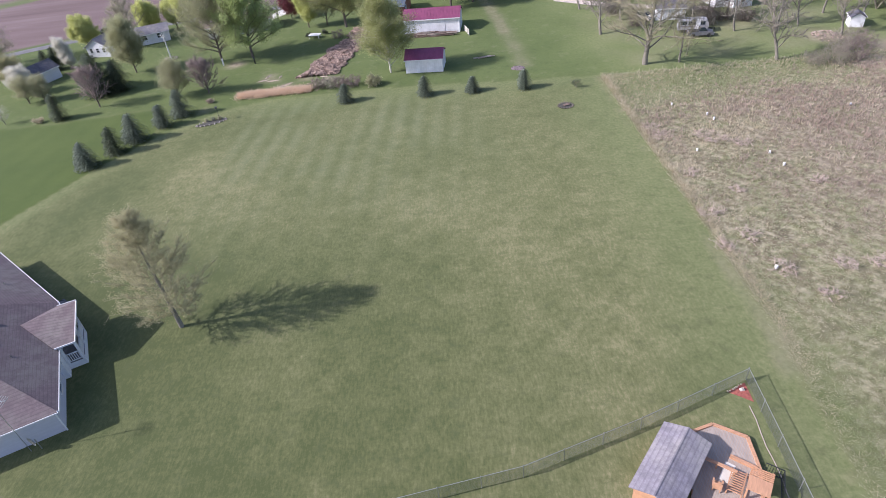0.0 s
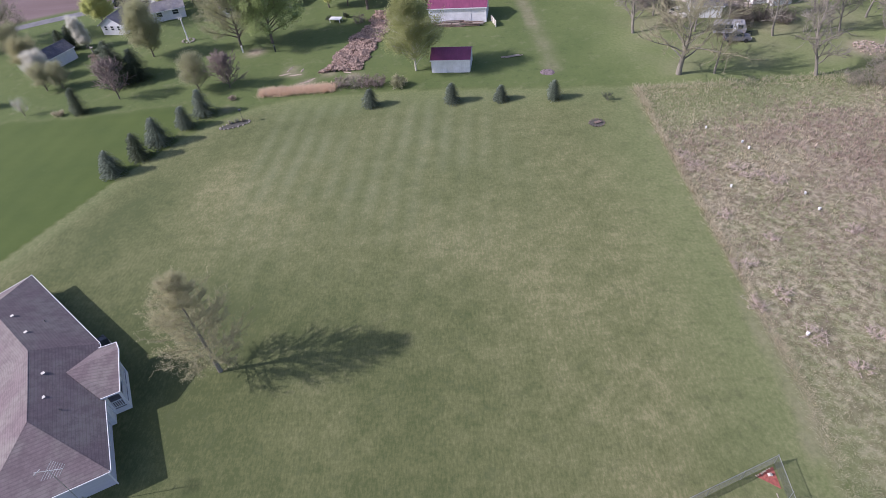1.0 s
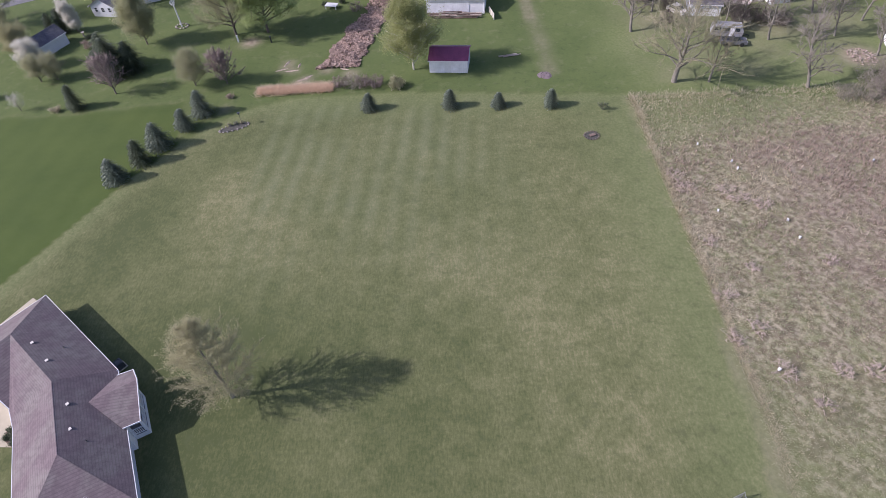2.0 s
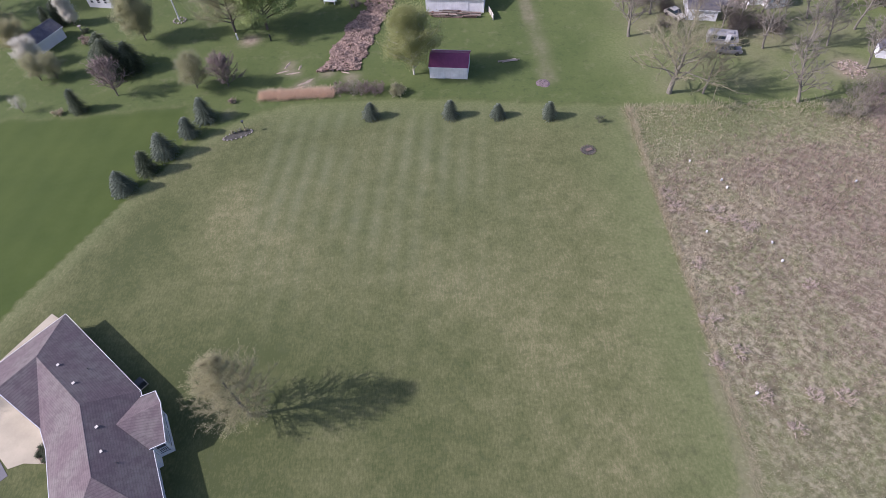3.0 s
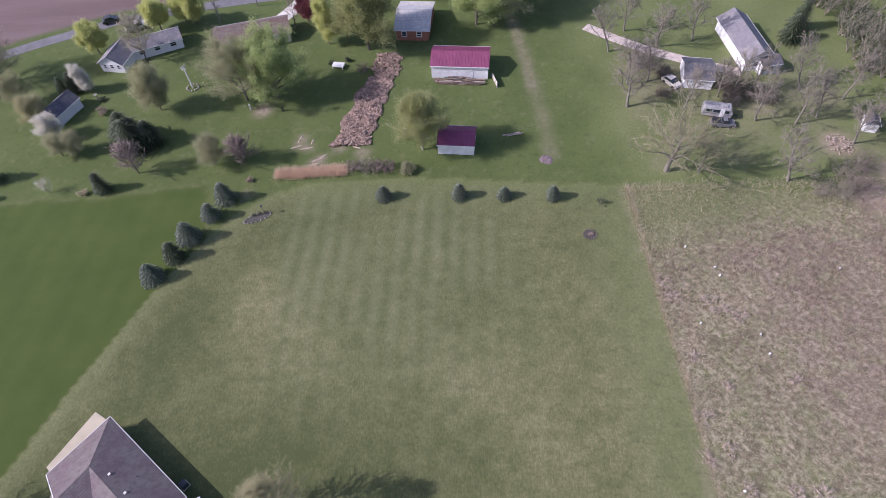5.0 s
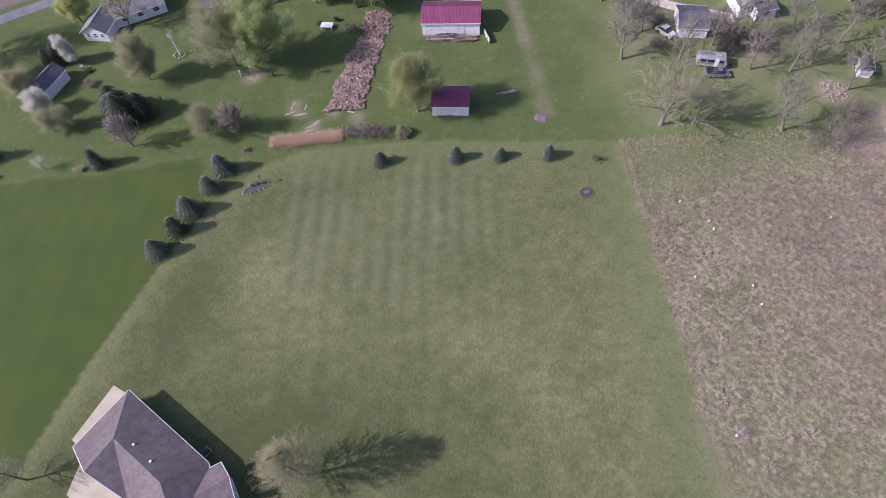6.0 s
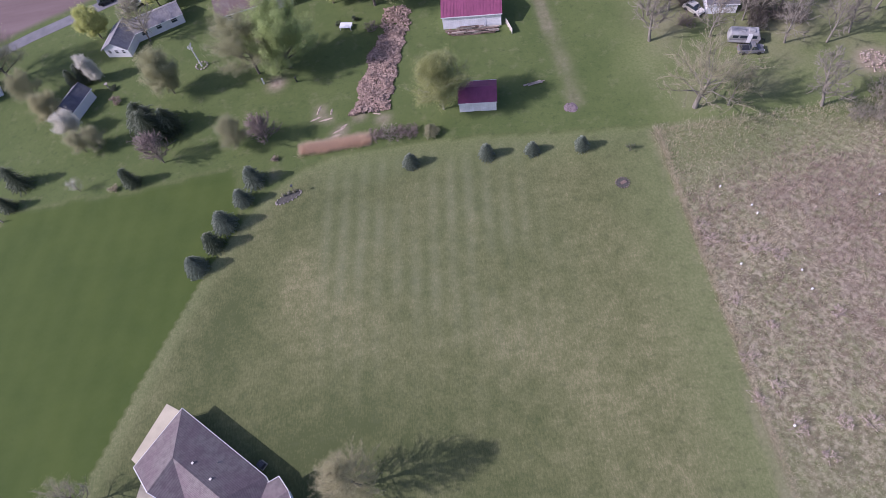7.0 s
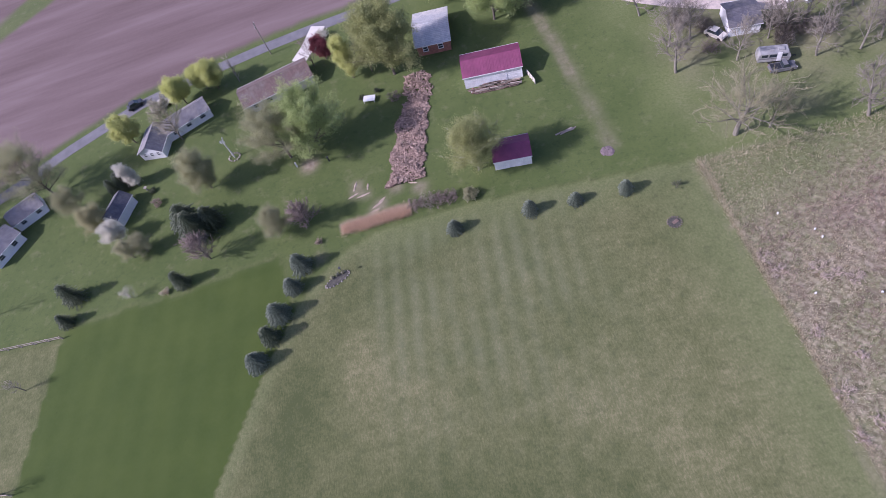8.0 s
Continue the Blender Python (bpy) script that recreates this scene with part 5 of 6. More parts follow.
tree("plum", "rounded olive-budding tree of a pair", (-43.0, 93.8, 0), 92, 4.8, 0.4, 2.6, 36, 7, 8, BARK, TWIG, LEAF_OLIVE, 3, 0.11, 0.23, "spread", 0.8, 0.11, group="pair of small rounded trees")
tree("plum", "rounded bare greyish tree of a pair", (-37.9, 93.9, 0), 93, 5.0, 0.4, 3.1, 44, 9, 22, BARK, TWIG_RED, None, shape="oval", rise=0.85, r0=0.11, group="pair of small rounded trees", least=0.012)
for i, (x, y, h, s, m) in enumerate(((-19.1, 90.8, 1.9, 1.6, TWIG_RED), (-16.9, 90.7, 2.0, 1.9, TWIG), (-15.1, 90.4, 1.9, 1.8, TWIG_RED), (-13.2, 90.3, 1.8, 1.6, TWIG_RED), (-10.2, 89.6, 1.8, 1.2, TWIG))):
    shrub("bush", "bare purplish shrub in a row behind the lawn" if i < 4 else "olive-leaved shrub behind the lawn", (x, y, 0), 95 + i, h, s, m, LEAF_OLIVE if i == 4 else None, 60, 8, 0.08, "shrubs behind the lawn", 0.02)
shrub("bush", "small reddish bush beside the clod heap", (-18.6, 116.9, 0), 99, 1.8, 1.4, TWIG_RED, None, 40, least=0.022)
shrub("bush", "small dark bush near the white garden table", (-21.7, 120.2, 0), 100, 0.9, 0.6, TWIG, NEEDLE_DARK, 16, 8, 0.08)
shrub("bush", "small dark bush near the white garden table", (-24.9, 119.9, 0), 101, 0.8, 0.6, TWIG, NEEDLE_DARK, 16, 8, 0.08)
shrub("bush", "small brown shrub by the lawn corner", (-36.3, 89.5, 0), 102, 0.7, 0.7, TWIG_RED, STRAW, 20, 3, 0.08)

# bare trees by the gravel drive
tree("oak", "old bare oak with thick spreading limbs and olive buds", (31.8, 86.3, 0), 110, 10.6, 2.2, 6.6, 26, 9, 15, BARK_PALE, TWIG_OLIVE, LEAF_OLIVE, 1, 0.04, 0.2, shape="spread", rise=0.6, r0=0.44, crook=0.34, least=0.007, lean=-0.16, limb=0.30)
tree("oak", "smaller bare oak beside an older one", (36.8, 85.7, 0), 111, 7.6, 1.4, 3.8, 22, 8, 12, BARK_PALE, TWIG_OLIVE, None, shape="spread", rise=0.5, r0=0.19, crook=0.32, least=0.007, lean=-0.14, limb=0.26)
for i, (x, y, h, s, r) in enumerate(((29.1, 102.2, 9.5, 4.2, 0.26), (49.9, 96.7, 10.5, 3.8, 0.18), (56.2, 95.3, 11.0, 3.8, 0.17), (60.3, 96.5, 8.5, 3.4, 0.15),
        (63.6, 89.9, 8.5, 3.4, 0.18), (50.0, 82.6, 10.5, 4.4, 0.24), (48.3, 103.5, 9.0, 3.8, 0.18), (51.8, 104.2, 8.0, 3.2, 0.15), (34.4, 108.9, 9.0, 3.8, 0.18), (30.5, 108.5, 9.0, 4.0, 0.18),
        (38.5, 118.9, 9.0, 4.2, 0.2), (29.1, 118.3, 9.5, 4.4, 0.2), (45.4, 103.4, 7.0, 3.0, 0.14), (66.7, 100.8, 9.0, 3.6, 0.18), (45.9, 120.3, 10.0, 4.2, 0.2), (38.9, 100.8, 9.0, 3.8, 0.17), (60.4, 104.8, 9.5, 3.8, 0.17), (69.8, 95.2, 8.5, 3.4, 0.16), (33.6, 124.7, 9.5, 4.0, 0.18))):
    tree("ash", "bare tree with pale trunk and thin branches by the drive", (x, y, 0), 112 + i, h, 1.8, s, 22, 8, 15, BARK_PALE, TWIG_GREY, None, shape="spread", rise=0.95, r0=r * 1.1, turn=57 * i, lean=-0.14, limb=0.32, crook=0.34, group="bare trees by the drive", least=0.007)
for i, (x, y, h, s) in enumerate(((56.9, 78.9, 3.4, 2.6), (59.6, 79.6, 4.2, 2.8), (59.2, 83.2, 4.0, 2.6), (53.9, 79.6, 2.2, 2.0), (62.5, 84.8, 3.2, 2.6), (46.7, 101.1, 2.6, 2.0), (33.7, 112.4, 2.6, 2.6), (36.1, 104.9, 2.2, 2.0))):
    shrub("bush", "tangled bare pinkish-grey brush", (x, y, 0), 140 + i, h, s, TWIG_RED if i % 3 == 1 else TWIG, None, 80, group="bare brush by the drive", least=0.009)
for i, (x, y, h) in enumerate(((63.8, 118.0, 6.0), (66.8, 121.5, 7.0))):
    conifer("spruce", "dark conifer behind the farmhouse", (x, y, 0), 150 + i, h, 2.4, NEEDLE_DARK, 15, 13, "conifers behind the farmhouse", 0.25)


def wood_edge():
    """The wood beyond the eastern field: bare and evergreen tops in one body."""
    rng = random.Random(77)
    segs, ends = [], []
    for k in range(300):
        y = rng.uniform(66, 175)
        x = 72.6 + (120 - y) * 0.05 + abs(rng.gauss(0, 1)) * 9
        h = rng.uniform(2.5, 6.5)
        p = Vector((x, y, -0.05))
        for s in range(7):
            a = rng.uniform(0, 6.28)
            q = p + Vector((math.cos(a) * h * 0.4, math.sin(a) * h * 0.4, h * rng.uniform(0.7, 1)))
            segs.append((p, q, 0.07, 0.03))
            for t in range(6):
                e = p.lerp(q, rng.uniform(0.3, 1))
                e2 = e + Vector((rng.uniform(-1, 1), rng.uniform(-1, 1), rng.uniform(-0.2, 1))) * 0.9
                segs.append((e, e2, 0.025, 0.015))
                ends.append((e, e2))
    me = limbs_mesh("wood_edge", segs, TWIG, 1.0, 0.02)
    ob = thing("wood_edge", "tangled edge of a wood beyond the grass", "woods", kind="stuff", mesh=me)
    lv = leaves_mesh("evergreen_foliage", rng, ends, NEEDLE_DARK, 3, 0.19, 0.35)
    part("evergreen_foliage", lv, NEEDLE_DARK, ob)


wood_edge()
# west side: bare tree by the garage and young trees in the paddock
tree("ash", "nearly bare tree beside the garage drive", (-58.6, 39.6, 0), 160, 7.0, 1.4, 3.0, 24, 7, 6, BARK, TWIG, LEAF_BUD, 1, 0.05, 0.15, "oval", 0.7, 0.14, least=0.013)
for i, (x, y, h) in enumerate(((-88.1, 78.0, 3.6), (-88.7, 61.9, 4.4), (-96.7, 94.8, 6.0))):
    tree("ash", "young bare tree in the pale paddock", (x, y, 0), 162 + i, h, 0.9, 1.6 + 0.2 * i, 16, 5, 5, BARK, TWIG, None, shape="oval", rise=0.8, r0=0.09, group="young paddock trees", least=0.012)

# ---- tan ornamental grass, meadow stalks ----
def blades(name, label, category, mat, spots, seed):
    """Dry stalks and blades: spots of place, count, height, spread and blade width."""
    r = np.random.default_rng(seed)
    c = np.array(spots)
    n = c[:, 2].astype(int)
    c = c.repeat(n, 0)
    k = len(c)
    a = r.uniform(0, 2 * math.pi, k)
    q = np.sqrt(r.random(k))
    h = c[:, 3] * r.uniform(0.6, 1.15, k)
    foot = np.stack([c[:, 0] + np.cos(a) * q * c[:, 4] * 0.5, c[:, 1] + np.sin(a) * q * c[:, 4] * 0.5, np.full(k, -0.02)], 1)
    tip = foot + np.stack([np.cos(a) * q * c[:, 4] * 0.7 + r.normal(0, 0.12, k) * h, np.sin(a) * q * c[:, 4] * 0.7 + r.normal(0, 0.12, k) * h, h], 1)
    b = r.uniform(0, math.pi, k)
    side = np.stack([np.cos(b), np.sin(b), np.zeros(k)], 1) * c[:, 5][:, None] * r.uniform(0.6, 1.3, (k, 1))
    mid = foot * 0.45 + tip * 0.55 + np.array([0, 0, 0.08]) * h[:, None]
    v = np.stack([foot - side * 0.5, foot + side * 0.5, mid + side, mid - side, tip], 1).reshape(-1, 3)
    i = np.arange(k)[:, None] * 5
    quads = (i + np.array([[0, 1, 2, 3]])).tolist()
    tris = (i + np.array([[3, 2, 4]])).tolist()
    me = bpy.data.meshes.new(name)
    me.from_pydata(v.tolist(), [], quads + tris)
    me.materials.append(mat)
    me.update()
    return thing(name, label, category, kind="stuff", mesh=me)


def meadow():
    rng = random.Random(5)
    red, pale, green = [], [], []
    n = 0
    while n < 25000:
        x, y = 24.4 + 46 * rng.random() ** 1.15, rng.uniform(14, 83)
        if y > 83.4 - 0.03 * (x - 24) or x < 24.6 - max(0, (31 - y)) * 0.10 + 0.7 * noise.noise(Vector((y * 0.35, 2.0, 0.0))):
            continue
        n += 1
        f = noise.noise(Vector((x * 0.09, y * 0.09, 1.3))) + 0.5 * noise.noise(Vector((x * 0.3, y * 0.3, 4.0)))
        weeds = min(1.0, max(0.0, (x - 31 + 0.25 * (y - 60)) / 9)) * min(1.0, max(0.0, (73 - y + 0.10 * (x - 40)) / 4)) * min(1.0, max(0.15, (y - 24) / 26))
        weeds = max(weeds, 0.8 * math.exp(-math.hypot((x - 27.0) / 2.0, (y - 61) / 6) ** 2))
        upper = max(0.0, min(1.0, (y - 70) / 6 - 0.03 * (x - 30)))
        fine = max(0.18, min(1.0, (y - 14) / 50))          # finer growth at the south end
        many = 1 / fine ** 0.65
        if rng.random() < (0.10 + 0.55 * weeds + 0.9 * f) * (1 - 0.9 * upper):
            red.append((x, y, rng.randint(3, 6) * many, rng.uniform(0.28, 0.60) * (0.12 + 0.88 * fine), rng.uniform(0.25, 0.5), 0.027 * fine))
        elif rng.random() < 0.60 - 0.05 * upper + 0.25 * weeds - 0.5 * f:
            pale.append((x, y, rng.randint(2, 5) * many, rng.uniform(0.15, 0.36) * (0.15 + 0.85 * fine), rng.uniform(0.3, 0.5), 0.031 * fine))
        else:
            green.append((x, y, rng.randint(4, 7) * many, rng.uniform(0.12, 0.28), rng.uniform(0.4, 0.8), 0.033 * fine))
    y = 14.0
    while y < 83:
        y += rng.uniform(0.03, 0.10)
        x = 24.2 - max(0, 31 - y) * 0.10 + rng.uniform(0.15, 0.9)
        pale.append((x, y, rng.randint(5, 10), rng.uniform(0.2, 0.5) * min(1, y / 50), rng.uniform(0.4, 0.9), 0.020 * max(0.3, min(1, (y - 10) / 46))))
    x = 24.0
    while x < 62:
        x += rng.uniform(0.06, 0.2)
        pale.append((x, 82.9 - 0.03 * (x - 24) + rng.gauss(0, 0.6), rng.randint(5, 9), rng.uniform(0.2, 0.5), rng.uniform(0.4, 1.0), 0.020))
    blades("dry_weeds", "reddish dead weed stalks standing in the rough meadow", "weeds", STRAW, red, 1)
    blades("dry_grass", "pale matted dead grass in the rough meadow", "grass", STRAW_PALE, pale, 2)
    blades("green_tufts", "new green tufts between dead grass in the meadow", "grass", LEAF_TUFT, green, 3)
    for k, (x, y, h) in enumerate(((25.5, 45.8, 1.5), (27.3, 41.8, 1.3), (25.0, 40.6, 1.3), (28.0, 36.8, 1.3), (33.1, 36.6, 1.1), (36.0, 36.4, 1.3), (26.0, 65.0, 1.4), (26.4, 62.6, 1.3), (31.2, 61.4, 1.6), (32.4, 60.2, 1.2), (34.5, 59.0, 1.3), (26.4, 53.6, 1.0), (29.6, 49.6, 0.9), (38.0, 50.0, 1.0), (30.2, 33.2, 1.0))):
        shrub("bush", "bare pinkish thorn bush at the meadow's edge", (x, y, 0), 170 + k, h * 0.5, h * 1.1, TWIG_MAUVE, None, 42, group="thorn bushes in the meadow", least=0.009)
    for k, (x, y) in enumerate(((33.6, 67.1), (33.9, 65.7), (36.2, 56.2), (36.4, 53.4), (29.0, 58.4), (50.7, 65.7), (30.5, 71.0), (27.5, 37.0))):
        ob = thing("litter", "scrap of white litter lying in the meadow", "litter", (x, y, 0.0), 40 * k, "white litter in the meadow")
        part("scrap", Geo().slab([(-0.11, -0.08, 0.34), (0.11, -0.07, 0.30), (0.13, 0.08, 0.36), (-0.07, 0.11, 0.32)], 0.34 if k % 2 else 0.30), TRIM, ob)


meadow()
rng = random.Random(15)
spots = []
for k in range(620):
    spots.append((rng.uniform(-32.0, -20.4), 90.5 + rng.gauss(0, 0.5), rng.randint(16, 24), rng.uniform(0.4, 0.85), rng.uniform(0.6, 1.0), 0.022))
blades("tan_grass", "bank of orange-tan dry ornamental grass", "grass", TAN_GRASS, spots, 4)
# ---- distant houses ----
W1, W2 = (1.5, 2.6, 0.9, 2.0), (4.5, 5.6, 0.9, 2.0)
gable_house("house", "white ranch house with grey shingle roof by the road", "house", (-61.3, 128.6, 0), 22, 10.0, 4.4, 2.2, 3.3, SIDING, ROOF_GREY, 0.3, wins=(W1, W2, (7.6, 8.8, 0.9, 1.9)), doors=((6.0, 7.0, 2.0),), side_wins=((1.4, 2.4, 0.9, 1.9),), group="houses by the road")
gable_house("house_wing", "white gabled wing of the ranch house with dark windows", "house", (-67.5, 124.5, 0), -102, 6.4, 5.0, 2.2, 3.7, SIDING, ROOF_GREY, 0.3, wins=((1.2, 2.2, 0.9, 1.9), (4.0, 5.0, 0.9, 1.9)), side_wins=((0.5, 1.2, 0.9, 1.8), (1.9, 2.7, 0.9, 1.8), (3.4, 4.1, 0.9, 1.8)))
gable_house("house", "long house with brown shingle roof and pale walls", "house", (-41.4, 129.6, 0), 12, 14.5, 6.0, 2.4, 3.8, CREAM, ROOF_BROWN, 0.35, wins=(W1, W2, (10, 11.4, 0.9, 2.0)), doors=((7.4, 8.4, 2.05),), side_wins=((1.6, 2.7, 0.9, 2.0),), group="houses by the road")
gable_house("house", "brick house with pale grey shingle roof", "house", (-8.2, 130.6, 0), -8, 6.6, 9.6, 2.6, 3.9, BRICK_RED, ROOF_PALE, 0.35, wins=((1.2, 2.2, 0.9, 2.0), (4.2, 5.2, 0.9, 2.0)), side_wins=((2.0, 3.2, 0.9, 2.0),), group="houses by the road")
gable_house("shed", "small white garden shed with dark grey shingle roof", "shed", (-74.0, 109.6, 0), 66, 5.6, 3.6, 2.2, 3.4, SIDING, ROOF_DARK, 0.2, side_wins=((1.2, 1.9, 1.0, 1.7),), doors=((2.8, 3.8, 1.95),))
gable_house("house", "white house with grey roof among grey trees", "house", (-94.6, 116.8, 0), 30, 6.4, 4.6, 2.2, 3.3, SIDING, ROOF_GREY, 0.3, wins=((1.2, 2.3, 0.9, 1.9), (4.5, 5.6, 0.9, 1.9)), side_wins=((1.4, 2.4, 0.9, 1.9),), group="houses by the road")
gable_house("house", "white house with grey roof at the west edge", "house", (-98.6, 109.6, 0), 52, 7.0, 5.0, 2.3, 3.6, SIDING, ROOF_GREY, 0.3, wins=((1.2, 2.3, 0.9, 1.9), (4.5, 5.6, 0.9, 1.9)), side_wins=((1.4, 2.4, 0.9, 1.9),), group="houses by the road")
gable_house("garage", "white garage with grey shingle roof under bare trees", "garage", (43.1, 108.9, 0), -12, 5.0, 6.2, 2.1, 3.3, SIDING, ROOF_DARK, 0.2, doors=((1.6, 4.0, 1.9),))
gable_house("farmhouse", "white farmhouse with grey shingle roof beyond the gravel drive", "house", (54.3, 116.8, 0), 93, 13.5, 5.2, 2.7, 4.3, SIDING, ROOF_GREY, wins=(W1, W2, (7.5, 8.6, 0.9, 2.0), (10.4, 11.5, 0.9, 2.0)), side_wins=((1.4, 2.4, 0.9, 2.0), (3.4, 4.4, 0.9, 2.0)))
gable_house("farmhouse_porch", "low grey-roofed wing of the white farmhouse", "house", (56.3, 110.2, 0), 8, 3.6, 3.2, 2.2, 2.9, SIDING, ROOF_DARK, 0.2, wins=((1.2, 2.2, 0.9, 1.9),))
gable_house("hut", "small white hut with dark roof beside bare trees", "hut", (67.6, 93.4, 0), 70, 2.4, 2.0, 1.7, 2.3, SIDING, ROOF_DARK, 0.15, doors=((0.9, 1.7, 1.6),))

# ---- vehicles ----
GREY_PAINT = plain("dull_grey_paint", (0.150, 0.150, 0.165), 0.3, 1.5, 0.4)
DULL = plain("weathered_panel", (0.330, 0.325, 0.330), 0.25, 1.2, 0.5)
def wheel(parent, c, r, w, axis="Y"):
    q = Vector((0, w / 2, 0))
    t = part("wheel", Geo().tube(Vector(c) - q, Vector(c) + q, r, r, 14), RUBBER, parent)
    g = Geo()
    for s in (-1, 1):
        g.poly([(c[0] + r * math.cos(a * math.pi / 7), c[1] + s * (w / 2 + 0.002), c[2] + r * math.sin(a * math.pi / 7)) for a in (range(14) if s < 0 else range(13, -1, -1))])
    part("tyre_wall", g, RUBBER, t)
    part("rim", Geo().tube(Vector(c) - q * 1.06, Vector(c) + q * 1.06, r * 0.55, r * 0.55, 12), STEEL, t)


def car(label, at, turn, paint, length=4.4, width=1.75, pickup=False):
    ob = thing("pickup_truck" if pickup else "car", label, "truck" if pickup else "car", at, turn)
    x, y = length / 2, width / 2
    side = [(-x, 0.35), (-x, 0.85), (-x * 0.9, 0.92), (x * 0.45, 0.95), (x * 0.93, 0.82), (x, 0.62), (x, 0.35)]
    g = Geo()
    g.slab([(a, -y, b) for a, b in side], width, (0, 1, 0))
    part("body", g, paint, ob)
    roof = [(-x * 0.78, 0.9), (-x * 0.55, 1.42), (x * 0.12, 1.45), (x * 0.5, 0.93)] if not pickup else [(-x * 0.12, 0.92), (-x * 0.08, 1.55), (x * 0.25, 1.58), (x * 0.52, 0.93)]
    part("glasshouse", Geo().slab([(a, -y * 0.86, b) for a, b in roof], width * 0.86, (0, 1, 0)), GLASS, ob)
    part("roof_panel", Geo().slab([(roof[1][0], -y * 0.82, roof[1][1] + 0.03), (roof[2][0], -y * 0.82, roof[2][1] + 0.03), (roof[2][0], y * 0.82, roof[2][1] + 0.03), (roof[1][0], y * 0.82, roof[1][1] + 0.03)], 0.05), paint, ob)
    if pickup:
        part("cargo_bed", Geo().box((-x * 0.55, 0, 0.97), (x * 0.75, width * 0.8, 0.04)), BLACK, ob)
    for sx in (-0.6, 0.62):
        for sy in (-1, 1):
            wheel(ob, (x * sx, sy * (y - 0.1), 0.33), 0.33, 0.22)
    for sy in (-1, 1):
        part("headlight", Geo().box((x + 0.01, sy * y * 0.7, 0.66), (0.05, 0.3, 0.14)), TRIM, ob)
        part("tail_light", Geo().box((-x - 0.01, sy * y * 0.8, 0.75), (0.04, 0.2, 0.2)), MULCH, ob)
    part("bumper", Geo().box((x + 0.03, 0, 0.42), (0.1, width * 0.95, 0.16)), BLACK, ob)
    return ob


car("small dark car on the asphalt road", (-74.0, 139.2, 0.03), 24, PAINT_DARK, 3.5, 1.5)
car("white pickup truck parked on the grass by the road", (-67.6, 136.2, 0), 26, CREAM, 4.8, 1.8, True)
car("small dark and white car parked by the white garage", (38.3, 107.5, 0), -60, CREAM, 3.6, 1.6)
car("dull grey pickup truck parked beside a caravan", (43.9, 96.0, 0), -10, GREY_PAINT, 4.0, 1.6, True)


def caravan(name, label, at, turn, length, width, height, shell=None):
    ob = thing(name, label, "caravan", at, turn)
    x, y = length / 2, width / 2
    side = [(-x, 0.5), (-x * 1.02, 1.2), (-x * 0.97, height - 0.25), (-x * 0.88, height), (x * 0.86, height), (x, height - 0.5), (x * 1.03, 1.3), (x * 0.96, 0.5)]
    body = part("body", Geo().slab([(a, -y, b) for a, b in side], width, (0, 1, 0)), shell or DULL, ob)
    for a, w in ((-0.62, 0.9), (-0.1, 1.1), (0.62, 0.7)):
        q = part("window", Geo().box((x * a, -y - 0.012, 1.65), (w, 0.03, 0.55)), GLASS, body)
        part("frame", Geo().box((x * a, -y - 0.008, 1.65), (w + 0.12, 0.02, 0.67)), STEEL, q)
    part("door", Geo().box((x * 0.3, -y - 0.015, 1.4), (0.65, 0.03, 1.75)), TRIM, body)
    part("stripe", Geo().box((0, -y - 0.006, 1.1), (length * 0.96, 0.014, 0.22)), ROOF_GREY, body)
    part("roof_hatch", Geo().box((-0.3, 0, height + 0.06), (0.6, 0.6, 0.12)), DULL, body)
    part("air_unit", Geo().box((1.0, 0, height + 0.12), (0.9, 0.7, 0.24)), DULL, body)
    for sx in (-0.12, 0.12):
        for sy in (-1, 1):
            wheel(ob, (x * sx * 1.6, sy * (y - 0.12), 0.34), 0.34, 0.22)
    part("hitch", Geo().beam((x, 0.4, 0.5), (x + 1.1, 0, 0.5), 0.08, 0.08).beam((x, -0.4, 0.5), (x + 1.1, 0, 0.5), 0.08, 0.08).tube((x + 1.1, 0, 0.6), (x + 1.1, 0, -0.02), 0.04, 0.04, 6), BLACK, ob)
    return ob


caravan("caravan", "cream travel trailer parked under bare trees", (43.6, 98.7, 0), -17, 4.8, 2.0, 2.05)

def rubble_heap(at, seed):
    """A low heap of broken pale boards and pinkish bricks."""
    rng = random.Random(seed)
    ob = thing("rubble_heap", "low heap of broken pale boards and pinkish rubble among bare brush", "rubble", at)
    for k in range(90):
        a, q = rng.uniform(0, 6.28), math.sqrt(rng.random())
        x, y, z = math.cos(a) * q * 2.0, math.sin(a) * q * 2.6, 0.55 * (1 - q * q)
        w = rng.uniform(0.09, 0.22)
        if k % 8:
            part("lump", Geo().rock(rng, (x, y, z + 0.05), w, 0.6), DRY_SOIL if k % 3 else BRICK_PINK, ob)
        else:
            part("board", Geo().box((x, y, z + 0.12), (w * 4, 0.14, 0.05), tilt=Euler((0, rng.uniform(-0.3, 0.3), a)).to_matrix().to_4x4()), WOOD_PALE, ob)


BRICK_PINK = plain("pinkish_rubble", (0.330, 0.240, 0.215), 0.25, 2, 0.9, grain=12)
rubble_heap((61.3, 89.8, 0), 300)
